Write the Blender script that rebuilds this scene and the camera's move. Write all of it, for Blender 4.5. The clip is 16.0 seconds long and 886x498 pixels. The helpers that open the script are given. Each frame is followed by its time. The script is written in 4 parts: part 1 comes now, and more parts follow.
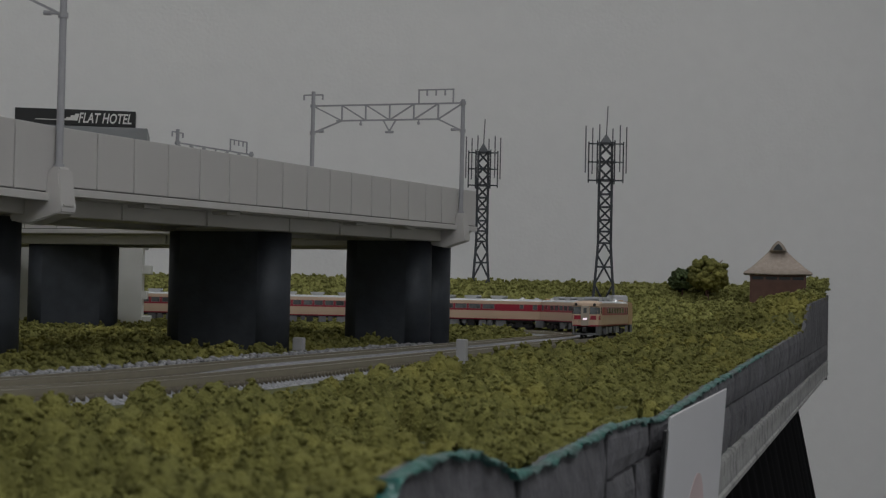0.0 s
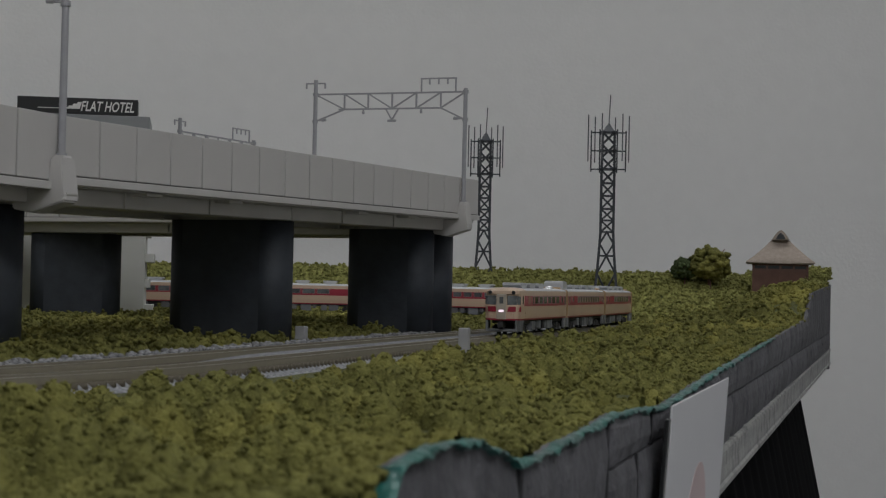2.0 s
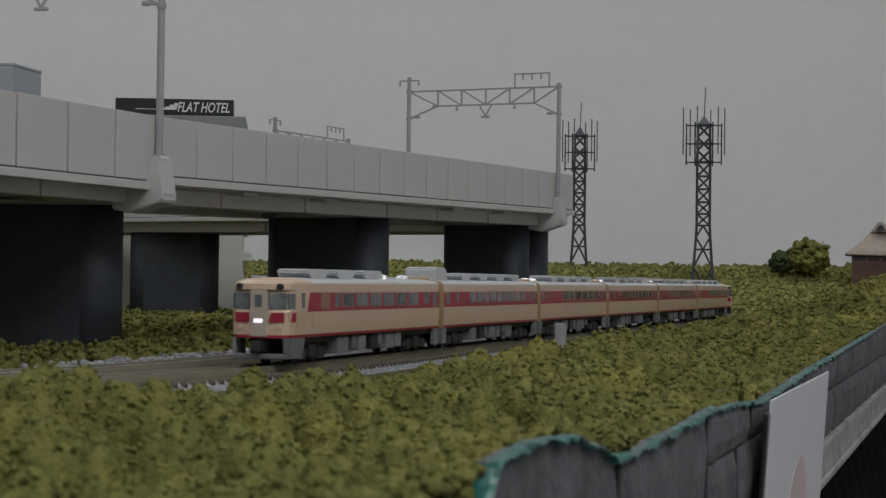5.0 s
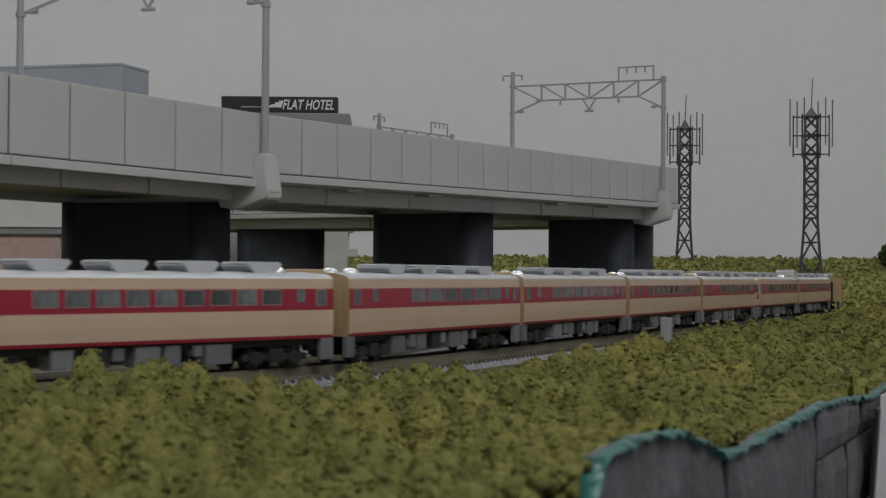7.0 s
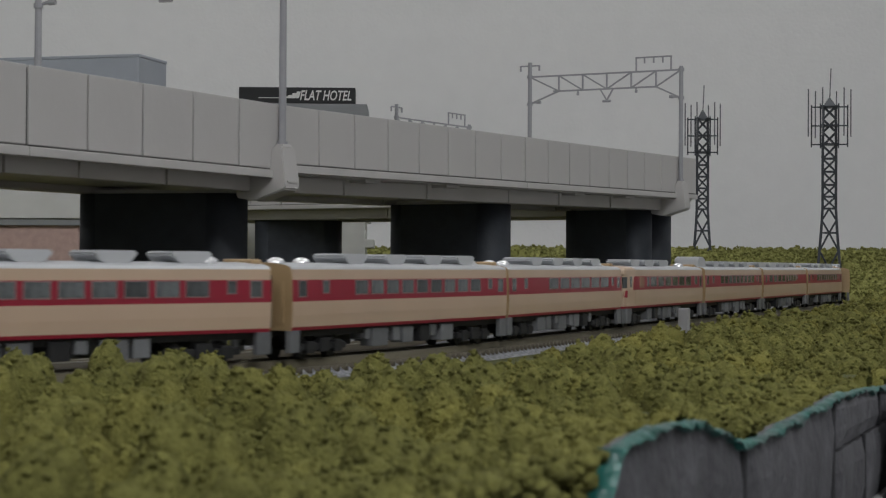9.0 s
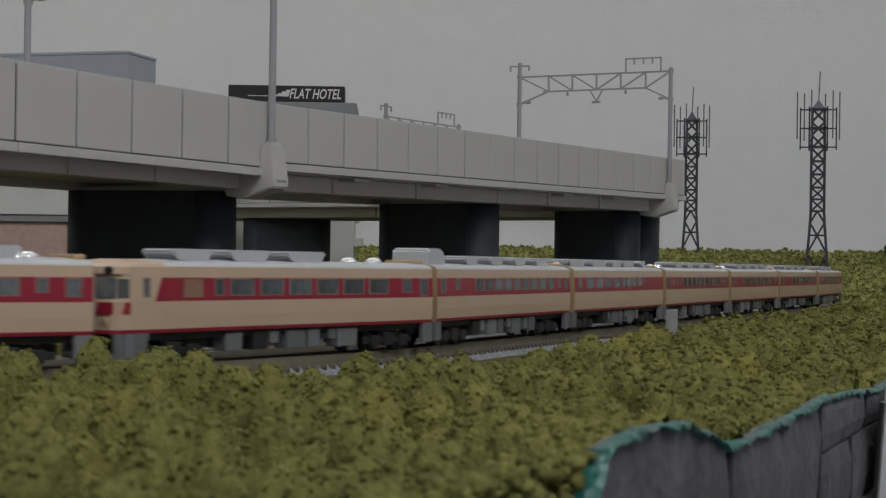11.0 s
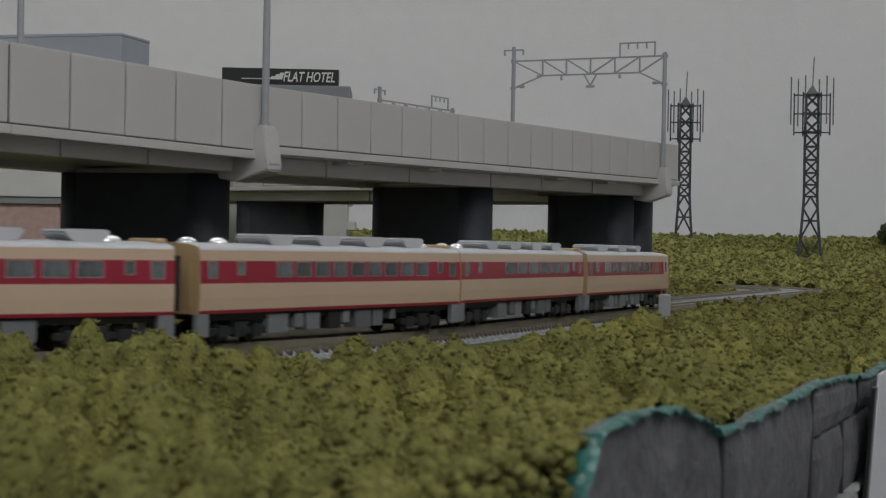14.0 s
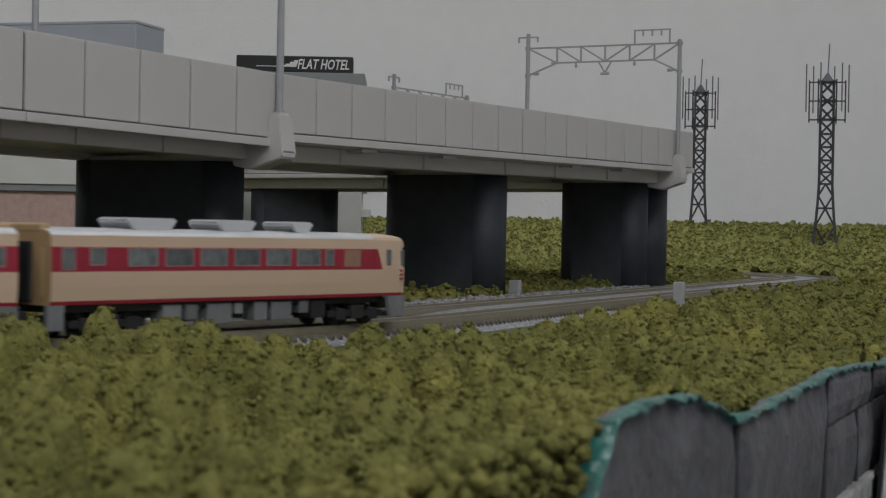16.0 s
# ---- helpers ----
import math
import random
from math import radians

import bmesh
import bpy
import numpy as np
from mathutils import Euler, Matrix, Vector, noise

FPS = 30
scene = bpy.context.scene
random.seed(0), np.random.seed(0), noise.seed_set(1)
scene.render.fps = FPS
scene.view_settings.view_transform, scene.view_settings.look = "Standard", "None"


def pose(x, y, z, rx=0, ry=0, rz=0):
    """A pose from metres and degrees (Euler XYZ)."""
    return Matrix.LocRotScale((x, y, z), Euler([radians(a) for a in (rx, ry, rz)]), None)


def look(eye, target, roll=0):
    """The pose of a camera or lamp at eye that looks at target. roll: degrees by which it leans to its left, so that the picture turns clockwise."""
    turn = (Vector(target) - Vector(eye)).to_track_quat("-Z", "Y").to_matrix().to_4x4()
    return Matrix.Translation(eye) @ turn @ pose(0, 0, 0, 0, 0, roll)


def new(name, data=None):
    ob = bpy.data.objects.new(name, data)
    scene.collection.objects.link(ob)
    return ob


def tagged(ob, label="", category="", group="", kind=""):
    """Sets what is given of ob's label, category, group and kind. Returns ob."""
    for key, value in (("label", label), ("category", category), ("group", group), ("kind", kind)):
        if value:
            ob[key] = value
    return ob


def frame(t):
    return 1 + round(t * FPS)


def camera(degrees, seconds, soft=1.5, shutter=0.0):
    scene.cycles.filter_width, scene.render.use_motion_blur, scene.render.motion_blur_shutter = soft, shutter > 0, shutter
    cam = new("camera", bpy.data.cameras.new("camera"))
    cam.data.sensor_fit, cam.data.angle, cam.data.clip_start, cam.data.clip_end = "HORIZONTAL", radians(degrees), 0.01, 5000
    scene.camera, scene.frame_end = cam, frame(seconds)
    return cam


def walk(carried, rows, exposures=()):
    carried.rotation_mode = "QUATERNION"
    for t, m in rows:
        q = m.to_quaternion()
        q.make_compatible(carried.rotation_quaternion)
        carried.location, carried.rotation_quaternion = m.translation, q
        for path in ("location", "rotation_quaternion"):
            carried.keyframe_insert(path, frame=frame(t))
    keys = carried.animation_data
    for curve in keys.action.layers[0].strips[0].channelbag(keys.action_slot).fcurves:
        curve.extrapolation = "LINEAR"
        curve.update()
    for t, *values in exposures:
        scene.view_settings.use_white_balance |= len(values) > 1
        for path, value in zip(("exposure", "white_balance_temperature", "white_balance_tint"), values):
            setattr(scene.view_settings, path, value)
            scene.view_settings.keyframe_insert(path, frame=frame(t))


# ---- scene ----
# A model railway at model size (1:150), its layout fitted to the camera's view. Lengths in the code are millimetres; U
# turns them into metres.
# The rail tops of the main track lie at z = 0, the layout stands on a table 0.95 m over the floor.
U = 0.001
H = 25.1
cam = camera(29.29, 16.0, soft=1.2, shutter=0.25)
# a wide-open lens close to small things: sharp at the far bend, soft beside the camera
cam.data.dof.use_dof, cam.data.dof.focus_distance, cam.data.dof.aperture_fstop = True, 1.05, 105.0
TURNS = [
    (0.0, 91.667, -1.214, -4.599),
    (0.5, 91.588, -1.299, -4.752),
    (1.0, 91.434, -1.415, -4.797),
    (1.5, 91.38, -1.28, -4.71),
    (2.0, 91.286, -1.27, -4.52),
    (2.5, 91.115, -1.006, -3.973),
    (3.0, 91.199, -0.878, -3.498),
    (3.2, 91.213, -0.794, -3.295),
    (5.3, 91.029, -0.618, -0.573),
    (5.5, 90.961, -0.529, -0.004),
    (6.0, 90.943, -0.41, 1.121),
    (6.5, 90.977, -0.548, 1.813),
    (7.0, 90.896, -0.38, 2.238),
    (7.5, 90.825, -0.266, 2.418),
    (8.0, 90.724, -0.271, 2.652),
    (8.5, 90.584, -0.351, 2.779),
    (9.0, 90.576, -0.352, 2.827),
    (11.5, 90.556, -0.951, 2.327),
    (12.0, 90.423, -1.063, 2.307),
    (12.5, 90.289, -0.987, 2.308),
    (13.0, 90.247, -1.066, 2.089),
    (13.5, 90.129, -1.035, 2.035),
    (14.0, 90.021, -1.039, 2.201),
    (14.5, 89.916, -1.008, 2.544),
    (15.0, 89.81, -1.105, 2.719),
    (15.5, 89.73, -1.095, 2.738),
    (16.0, 89.589, -1.049, 2.685),
]
walk(cam, [(t, pose(0, 0, H * U, rx, ry, rz)) for t, rx, ry, rz in TURNS], exposures=[(0.0, -0.42), (2.0, -0.36), (3.0, -0.2), (5.5, -0.1), (9.0, -0.04), (12.5, -0.1), (16.0, 0.0)])

# ---- world and light ----
world = bpy.data.worlds.new("world")
scene.world = world
world.use_nodes = True
wn = world.node_tree.nodes
wn["Background"].inputs[0].default_value = (0.75, 0.8, 0.9, 1)
wn["Background"].inputs[1].default_value = 0.02


def area_lamp(name, x, y, z, sx, sy, watts, aim, color=(0.955, 0.975, 1.0)):
    data = bpy.data.lights.new(name, "AREA")
    data.shape, data.size, data.size_y, data.energy, data.color = "RECTANGLE", sx, sy, watts, color
    ob = new(name, data)
    ob.matrix_world = look((x, y, z), aim)
    return tagged(ob, "assumed fluorescent light under an unseen white ceiling fixture", "light")


# Assumed ceiling lights, all out of view; gains balance brightness across the layout.
LAMPS = [(-0.85, -0.75, 0.7), (0.85, -0.75, 2.75), (-0.85, 1.3, 0.95), (0.65, 1.3, 0.6)]
for lx, ly, gain in LAMPS:
    area_lamp("fluorescent_light", lx, ly, 1.44, 1.2, 0.28, 8.0 * gain, (lx, ly + 0.001, 0))

# ---- materials ----


def mat(name, color, rough=0.6, metal=0.0, var=0.15, scale=400.0, bump=0.0, bscale=None, island=0.0, obj=0.0,
        stain=0.0, stain_color=(0.02, 0.02, 0.02), stain_scale=40.0, spec=0.5, coat=0.0):
    m = bpy.data.materials.new(name)
    m.use_nodes = True
    nt = m.node_tree
    n, l = nt.nodes, nt.links
    b = n["Principled BSDF"]
    b.inputs["Roughness"].default_value = rough
    b.inputs["Metallic"].default_value = metal
    b.inputs["Specular IOR Level"].default_value = spec
    b.inputs["Coat Weight"].default_value = coat
    tc = n.new("ShaderNodeTexCoord")
    nz = n.new("ShaderNodeTexNoise")
    nz.inputs["Scale"].default_value = scale
    nz.inputs["Detail"].default_value = 5
    l.new(tc.outputs["Object"], nz.inputs["Vector"])
    mr = n.new("ShaderNodeMapRange")
    mr.inputs["From Min"].default_value, mr.inputs["From Max"].default_value = 0.25, 0.75
    mr.inputs["To Min"].default_value, mr.inputs["To Max"].default_value = 1 - var, 1 + var
    l.new(nz.outputs["Fac"], mr.inputs["Value"])
    value = mr.outputs["Result"]
    if island or obj:
        if island:
            src = n.new("ShaderNodeNewGeometry").outputs["Random Per Island"]
        else:
            src = n.new("ShaderNodeObjectInfo").outputs["Random"]
        k = island or obj
        m2 = n.new("ShaderNodeMapRange")
        m2.inputs["To Min"].default_value, m2.inputs["To Max"].default_value = 1 - k, 1 + k
        l.new(src, m2.inputs["Value"])
        mu = n.new("ShaderNodeMath")
        mu.operation = "MULTIPLY"
        l.new(value, mu.inputs[0])
        l.new(m2.outputs["Result"], mu.inputs[1])
        value = mu.outputs[0]
    vm = n.new("ShaderNodeVectorMath")
    vm.operation = "SCALE"
    vm.inputs[0].default_value = color[:3]
    l.new(value, vm.inputs["Scale"])
    out = vm.outputs[0]
    if stain:
        n2 = n.new("ShaderNodeTexNoise")
        n2.inputs["Scale"].default_value = stain_scale
        n2.inputs["Detail"].default_value = 6
        l.new(tc.outputs["Object"], n2.inputs["Vector"])
        m3 = n.new("ShaderNodeMapRange")
        m3.inputs["From Min"].default_value, m3.inputs["From Max"].default_value = 0.48, 0.72
        m3.inputs["To Max"].default_value = stain
        l.new(n2.outputs["Fac"], m3.inputs["Value"])
        mx = n.new("ShaderNodeMix")
        mx.data_type = "RGBA"
        l.new(m3.outputs["Result"], mx.inputs[0])
        l.new(out, mx.inputs[6])
        mx.inputs[7].default_value = (*stain_color, 1)
        out = mx.outputs[2]
    l.new(out, b.inputs["Base Color"])
    if bump:
        nb = n.new("ShaderNodeTexNoise")
        nb.inputs["Scale"].default_value = bscale or scale * 2
        nb.inputs["Detail"].default_value = 4
        l.new(tc.outputs["Object"], nb.inputs["Vector"])
        bp = n.new("ShaderNodeBump")
        bp.inputs["Strength"].default_value = 1.0
        bp.inputs["Distance"].default_value = bump * U
        l.new(nb.outputs["Fac"], bp.inputs["Height"])
        l.new(bp.outputs["Normal"], b.inputs["Normal"])
    return m


def glow(name, color, strength):
    m = bpy.data.materials.new(name)
    m.use_nodes = True
    b = m.node_tree.nodes["Principled BSDF"]
    b.inputs["Base Color"].default_value = (*color, 1)
    b.inputs["Emission Color"].default_value = (*color, 1)
    b.inputs["Emission Strength"].default_value = strength
    return m


M_WALLPAPER = mat("textured_white_wallpaper", (0.74, 0.74, 0.735), 0.85, var=0.02, scale=40, bump=0.35, bscale=190)
M_FLOOR = mat("grey_carpet", (0.12, 0.12, 0.13), 0.95, var=0.25, scale=150)
M_CEIL = mat("white_ceiling", (0.8, 0.8, 0.79), 0.9, var=0.03, scale=20)
M_SOIL = mat("dark_green_scatter", (0.075, 0.08, 0.022), 0.95, var=0.5, scale=300, bump=1.0, bscale=700)
M_FOAM = mat("olive_foam_foliage", (0.155, 0.152, 0.048), 0.95, var=0.4, scale=420, bump=0.8, bscale=1500, island=0.14,
             stain=0.65, stain_color=(0.33, 0.30, 0.080), stain_scale=13, spec=0.1)
# The same foam, its colour brightened in place of light on the rear bank.
M_FOAM_LIT = mat("brightened_foam_foliage", (0.215, 0.215, 0.072), 0.95, var=0.4, scale=420, bump=0.8, bscale=1500, island=0.15, spec=0.1)
M_BUSH_D = mat("deep_green_foam", (0.075, 0.10, 0.045), 0.95, var=0.4, scale=420, bump=0.8, bscale=1500, island=0.2, spec=0.1)
M_BALLAST = mat("grey_ballast", (0.27, 0.275, 0.295), 0.9, var=0.75, scale=700, bump=1.2, bscale=1100)
M_SLEEPER = mat("brown_sleeper", (0.10, 0.085, 0.06), 0.7, var=0.2, scale=500)
M_RAIL = mat("brown_painted_rail", (0.12, 0.105, 0.07), 0.55, var=0.15, scale=300)
M_RAILTOP = mat("polished_rail_head", (0.45, 0.43, 0.40), 0.3, metal=1.0, var=0.1)
M_CONC = mat("light_grey_plastic", (0.50, 0.485, 0.475), 0.42, var=0.04, scale=30, bump=0.05, bscale=400, stain=0.10,
             stain_color=(0.35, 0.34, 0.31), stain_scale=25)
M_CONC_S = mat("grey_plastic_girder", (0.50, 0.485, 0.465), 0.45, var=0.05, scale=40)
# Shade inside the parapet joints, painted as a darker grey.
M_JOINT_SHADE = mat("joint_shade_grey", (0.11, 0.105, 0.10), 0.7, var=0.05)
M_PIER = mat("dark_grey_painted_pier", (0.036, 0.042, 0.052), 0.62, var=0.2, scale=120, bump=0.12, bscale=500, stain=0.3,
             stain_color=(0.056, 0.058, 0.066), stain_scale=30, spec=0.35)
M_POLE = mat("grey_plastic_pole", (0.32, 0.32, 0.34), 0.35, var=0.05)
M_STEEL = mat("dark_blue_grey_steel", (0.03, 0.034, 0.043), 0.4, var=0.15, scale=200)
M_ANT = mat("grey_antenna_plastic", (0.11, 0.115, 0.125), 0.4, var=0.1)
M_BLACK = mat("black_sign_board", (0.012, 0.013, 0.014), 0.35, var=0.1)
M_LETTER = mat("white_sign_lettering", (0.75, 0.74, 0.72), 0.5, var=0.05)
M_HOTEL = mat("pale_grey_wall", (0.62, 0.62, 0.60), 0.6, var=0.06, scale=60)
M_HOTEL_R = mat("mid_grey_roof", (0.25, 0.26, 0.27), 0.6, var=0.06, scale=60)
M_BLUE = mat("blue_grey_wall", (0.36, 0.385, 0.43), 0.5, var=0.05, scale=60)
M_PINK = mat("pink_brick_wall", (0.50, 0.35, 0.31), 0.7, var=0.12, scale=300)
M_GLASS_D = mat("dark_window", (0.03, 0.035, 0.04), 0.12, var=0.1)
M_STONE = mat("dark_grey_stone", (0.098, 0.097, 0.106), 0.65, var=0.35, scale=160, bump=0.8, bscale=450, obj=0.15, stain=0.5,
              stain_color=(0.04, 0.04, 0.045), stain_scale=35)
# Near-black colour painting the shade of the wall's upright cracks.
M_CRACK_SHADE = mat("crack_shade_dark", (0.022, 0.022, 0.025), 0.9, var=0.3, scale=200)
M_TEAL = mat("teal_paint", (0.010, 0.105, 0.088), 0.35, var=0.6, scale=200, bump=0.8, bscale=300, stain=0.85, stain_color=(0.07, 0.075, 0.078), stain_scale=55)
M_TRIM = mat("worn_white_edging", (0.32, 0.32, 0.31), 0.7, var=0.2, scale=100, bump=0.6, bscale=300, stain=0.75,
             stain_color=(0.10, 0.10, 0.10), stain_scale=95)
M_CLOTH = mat("black_cloth", (0.004, 0.004, 0.0045), 0.95, var=0.2, scale=80, spec=0.08)
M_PAPER = mat("white_paper", (0.58, 0.58, 0.60), 0.5, var=0.02, scale=20)
M_PAPER_R = mat("pale_red_print", (0.54, 0.42, 0.42), 0.5, var=0.05, scale=20)
M_THATCH = mat("grey_brown_thatch", (0.34, 0.285, 0.245), 0.9, var=0.15, scale=300, bump=0.4, bscale=700)
M_HUTW = mat("brown_timber", (0.13, 0.065, 0.05), 0.7, var=0.2, scale=200)
M_ROCK = mat("grey_gravel", (0.24, 0.24, 0.25), 0.85, var=0.3, scale=300, island=0.35)
M_MARK = mat("grey_marker_post", (0.33, 0.33, 0.34), 0.6, var=0.08, scale=100)
M_CREAM = mat("cream_enamel", (0.54, 0.40, 0.295), 0.32, var=0.03, scale=60, stain=0.12, stain_color=(0.45, 0.30, 0.15))
M_RED = mat("crimson_enamel", (0.30, 0.018, 0.04), 0.35, var=0.05, scale=60)
M_SILVER = mat("silver_roof_paint", (0.52, 0.53, 0.55), 0.35, metal=0.15, var=0.06, scale=80)
M_TAN = mat("tan_end_wall", (0.41, 0.285, 0.155), 0.5, var=0.08, scale=100, stain=0.4, stain_color=(0.27, 0.17, 0.075))
M_UNDER = mat("black_underframe", (0.018, 0.018, 0.02), 0.6, var=0.2)
M_BOXG = mat("grey_underfloor_box", (0.16, 0.165, 0.175), 0.55, var=0.1, obj=0.25)
M_PANE = mat("train_window_pane", (0.11, 0.12, 0.125), 0.08, var=0.5, scale=250, obj=0.45)
M_FRAME = mat("pale_window_frame", (0.30, 0.20, 0.20), 0.4, var=0.06)
M_LAMPW = glow("lit_headmark", (1.0, 0.80, 0.95), 0.95)
# Near-white, so that the colour carries the glints on the vent caps.
M_DOME = mat("glint_vent_cap", (0.9, 0.9, 0.92), 0.2, metal=0.6, var=0.03)
M_FIX = glow("lit_fluorescent_tube", (1.0, 0.97, 0.92), 6.0)

# ---- mesh helpers ----


def mesh_of(name, bm, material, smooth=False, scale=U):
    if scale != 1:
        bmesh.ops.scale(bm, vec=(scale, scale, scale), verts=bm.verts)
    bmesh.ops.recalc_face_normals(bm, faces=bm.faces)
    me = bpy.data.meshes.new(name)
    bm.to_mesh(me)
    bm.free()
    for m in (material if isinstance(material, (list, tuple)) else [material]):
        me.materials.append(m)
    if smooth:
        for p in me.polygons:
            p.use_smooth = True
    return me


def part(name, bm, material, parent=None, label="", smooth=False, at=None):
    data = bm if isinstance(bm, bpy.types.Mesh) else mesh_of(name, bm, material, smooth)
    ob = new(name, data)
    if parent is not None:
        ob.parent = parent
    if at is not None:
        ob.matrix_basis = at
    if label:
        ob["label"] = label
    return ob


def thing(name, label, category, at=None, group="", kind=""):
    ob = new(name)
    ob.empty_display_size = 0.01
    if at is not None:
        ob.matrix_basis = at
    return tagged(ob, label, category, group, kind)


def mm(x, y, z, rz=0, rx=0, ry=0):
    return pose(x * U, y * U, z * U, rx, ry, rz)


def box(bm, x0, x1, y0, y1, z0, z1, bevel=0.0, m=None):
    r = bmesh.ops.create_cube(bm, size=1)
    vs = r["verts"]
    for v in vs:
        v.co = Vector(((x0 + x1) / 2 + v.co.x * (x1 - x0), (y0 + y1) / 2 + v.co.y * (y1 - y0), (z0 + z1) / 2 + v.co.z * (z1 - z0)))
    if bevel:
        es = list({e for v in vs for e in v.link_edges})
        out = bmesh.ops.bevel(bm, geom=es, offset=bevel, segments=2, profile=0.5, affect="EDGES", clamp_overlap=True)
        vs = list({v for f in out["faces"] for v in f.verts} | {v for v in vs if v.is_valid})
    if m is not None:
        bmesh.ops.transform(bm, matrix=m, verts=[v for v in vs if v.is_valid])
    return bm


def boxes(*specs, bevel=0.0):
    bm = bmesh.new()
    for s in specs:
        box(bm, *s, bevel=bevel)
    return bm


def rod(bm, a, b, r, n=8, r2=None):
    a, b = Vector(a), Vector(b)
    d = b - a
    m = Matrix.Translation((a + b) / 2) @ d.to_track_quat("Z", "Y").to_matrix().to_4x4()
    bmesh.ops.create_cone(bm, cap_ends=True, segments=n, radius1=r, radius2=r if r2 is None else r2, depth=d.length, matrix=m)
    return bm


def beam(bm, a, b, w, h=None):
    a, b = Vector(a), Vector(b)
    d = b - a
    h = h or w
    m = Matrix.Translation((a + b) / 2) @ d.to_track_quat("Z", "Y").to_matrix().to_4x4()
    r = bmesh.ops.create_cube(bm, size=1)
    bmesh.ops.scale(bm, vec=(w, h, d.length), verts=r["verts"])
    bmesh.ops.transform(bm, matrix=m, verts=r["verts"])
    return bm


def prism(bm, pts, a, b, axis="y"):
    """A closed outline swept along an axis from a to b."""
    put = {"y": lambda p, s: (p[0], s, p[1]), "x": lambda p, s: (s, p[0], p[1]), "z": lambda p, s: (p[0], p[1], s)}[axis]
    v0 = [bm.verts.new(put(p, a)) for p in pts]
    v1 = [bm.verts.new(put(p, b)) for p in pts]
    n = len(pts)
    for i in range(n):
        bm.faces.new((v0[i], v0[(i + 1) % n], v1[(i + 1) % n], v1[i]))
    bm.faces.new(v0)
    bm.faces.new(list(reversed(v1)))
    return bm


def arrays_mesh(name, verts, faces, material, smooth=False):
    me = bpy.data.meshes.new(name)
    k = faces.shape[1]
    me.vertices.add(len(verts))
    me.vertices.foreach_set("co", np.asarray(verts, dtype=np.float32).ravel())
    me.loops.add(faces.size)
    me.loops.foreach_set("vertex_index", faces.astype(np.int32).ravel())
    me.polygons.add(len(faces))
    me.polygons.foreach_set("loop_start", np.arange(0, faces.size, k, dtype=np.int32))
    me.polygons.foreach_set("loop_total", np.full(len(faces), k, dtype=np.int32))
    if smooth:
        me.polygons.foreach_set("use_smooth", np.ones(len(faces), dtype=bool))
    me.update(calc_edges=True)
    me.materials.append(material)
    return me


# ---- the plan ----
HEAD = radians(19.40)                      # the way of the straight, seen from the camera's axis
C0 = np.array([-21.0, 553.0])              # the main track's centre where s = 0
RN, SN = 494.0, -17.0                      # the near bend to the left, and where it begins
RF, SF = 168.0, 745.0                        # the far bend, a turn back to the left
TURN = HEAD + radians(90)
GAP = 33.0                                 # between the two tracks


def track(s, off=0.0):
    """Centre and heading of the track at s; off moves it to the left of the way out, to the inside of the loop."""
    way = np.array([math.sin(HEAD), math.cos(HEAD)])
    left = np.array([-way[1], way[0]])
    if s < SN:
        a = min((SN - s) / RN, radians(75))
        c = C0 + way * SN + left * RN
        th = HEAD + a
        w = np.array([math.sin(th), math.cos(th)])
        lf = np.array([-w[1], w[0]])
        p = c - lf * (RN - off)
        rest = (SN - s) - a * RN
        p = p - w * max(rest, 0)
        return p, th
    if s <= SF:
        return C0 + way * s + left * off, HEAD
    a = min((s - SF) / RF, TURN)
    c = C0 + way * SF + left * RF
    th = HEAD - a
    w = np.array([math.sin(th), math.cos(th)])
    lf = np.array([-w[1], w[0]])
    p = c - lf * (RF - off)
    rest = (s - SF) - a * RF
    return p + w * max(rest, 0), th


EDGE = radians(19.2)                       # the way of the straight edge of the layout
E0 = np.array([-19.0, 553.0])
WAY = np.array([math.sin(EDGE), math.cos(EDGE)])
OUT = np.array([WAY[1], -WAY[0]])
RIM = [(-430, -2.0), (-350, 3.0), (-334, 4.6), (-322, 5.8), (-306, 5.6), (-291, 4.2), (-276, 1.5), (-267, -0.3), (-258, -1.2), (-246, -1.2), (-230, -0.8), (-205, -0.3), (-171, 0.2), (-92, -3.0), (47, 0.0), (244, 2.6), (684, 8.7), (760, 27.0), (1170, 35.0)]


def edge_point(s, o=146.0):
    """The layout's straight edge on the outer side of the track."""
    return E0 + WAY * s + OUT * o


def smooth01(x):
    x = np.clip(x, 0, 1)
    return x * x * (3 - 2 * x)


TS = np.arange(-700, 2600, 8.0)
TXY = np.array([track(s, GAP / 2)[0] for s in TS])


def track_distance(x, y):
    d = np.full(x.shape, 1e9)
    for px, py in TXY:
        d = np.minimum(d, (x - px) ** 2 + (y - py) ** 2)
    return np.sqrt(d)


def ground(x, y):
    """Height of the ground in mm."""
    z = np.full(np.shape(x), -5.0)
    z = z + 40 * smooth01((y - 1515) / 180)                                       # bank behind the far track
    along = (x - E0[0]) * WAY[0] + (y - E0[1]) * WAY[1]
    side = (x - E0[0]) * OUT[0] + (y - E0[1]) * OUT[1]
    z = z + 9 * smooth01((along - 250) / 450) * smooth01((side - 40) / 90)
    z = z + 24 * smooth01((along - 640) / 160) * smooth01((side - 35) / 100) * (1 - smooth01((y - 1515) / 180))
    return z


# ---- the room ----


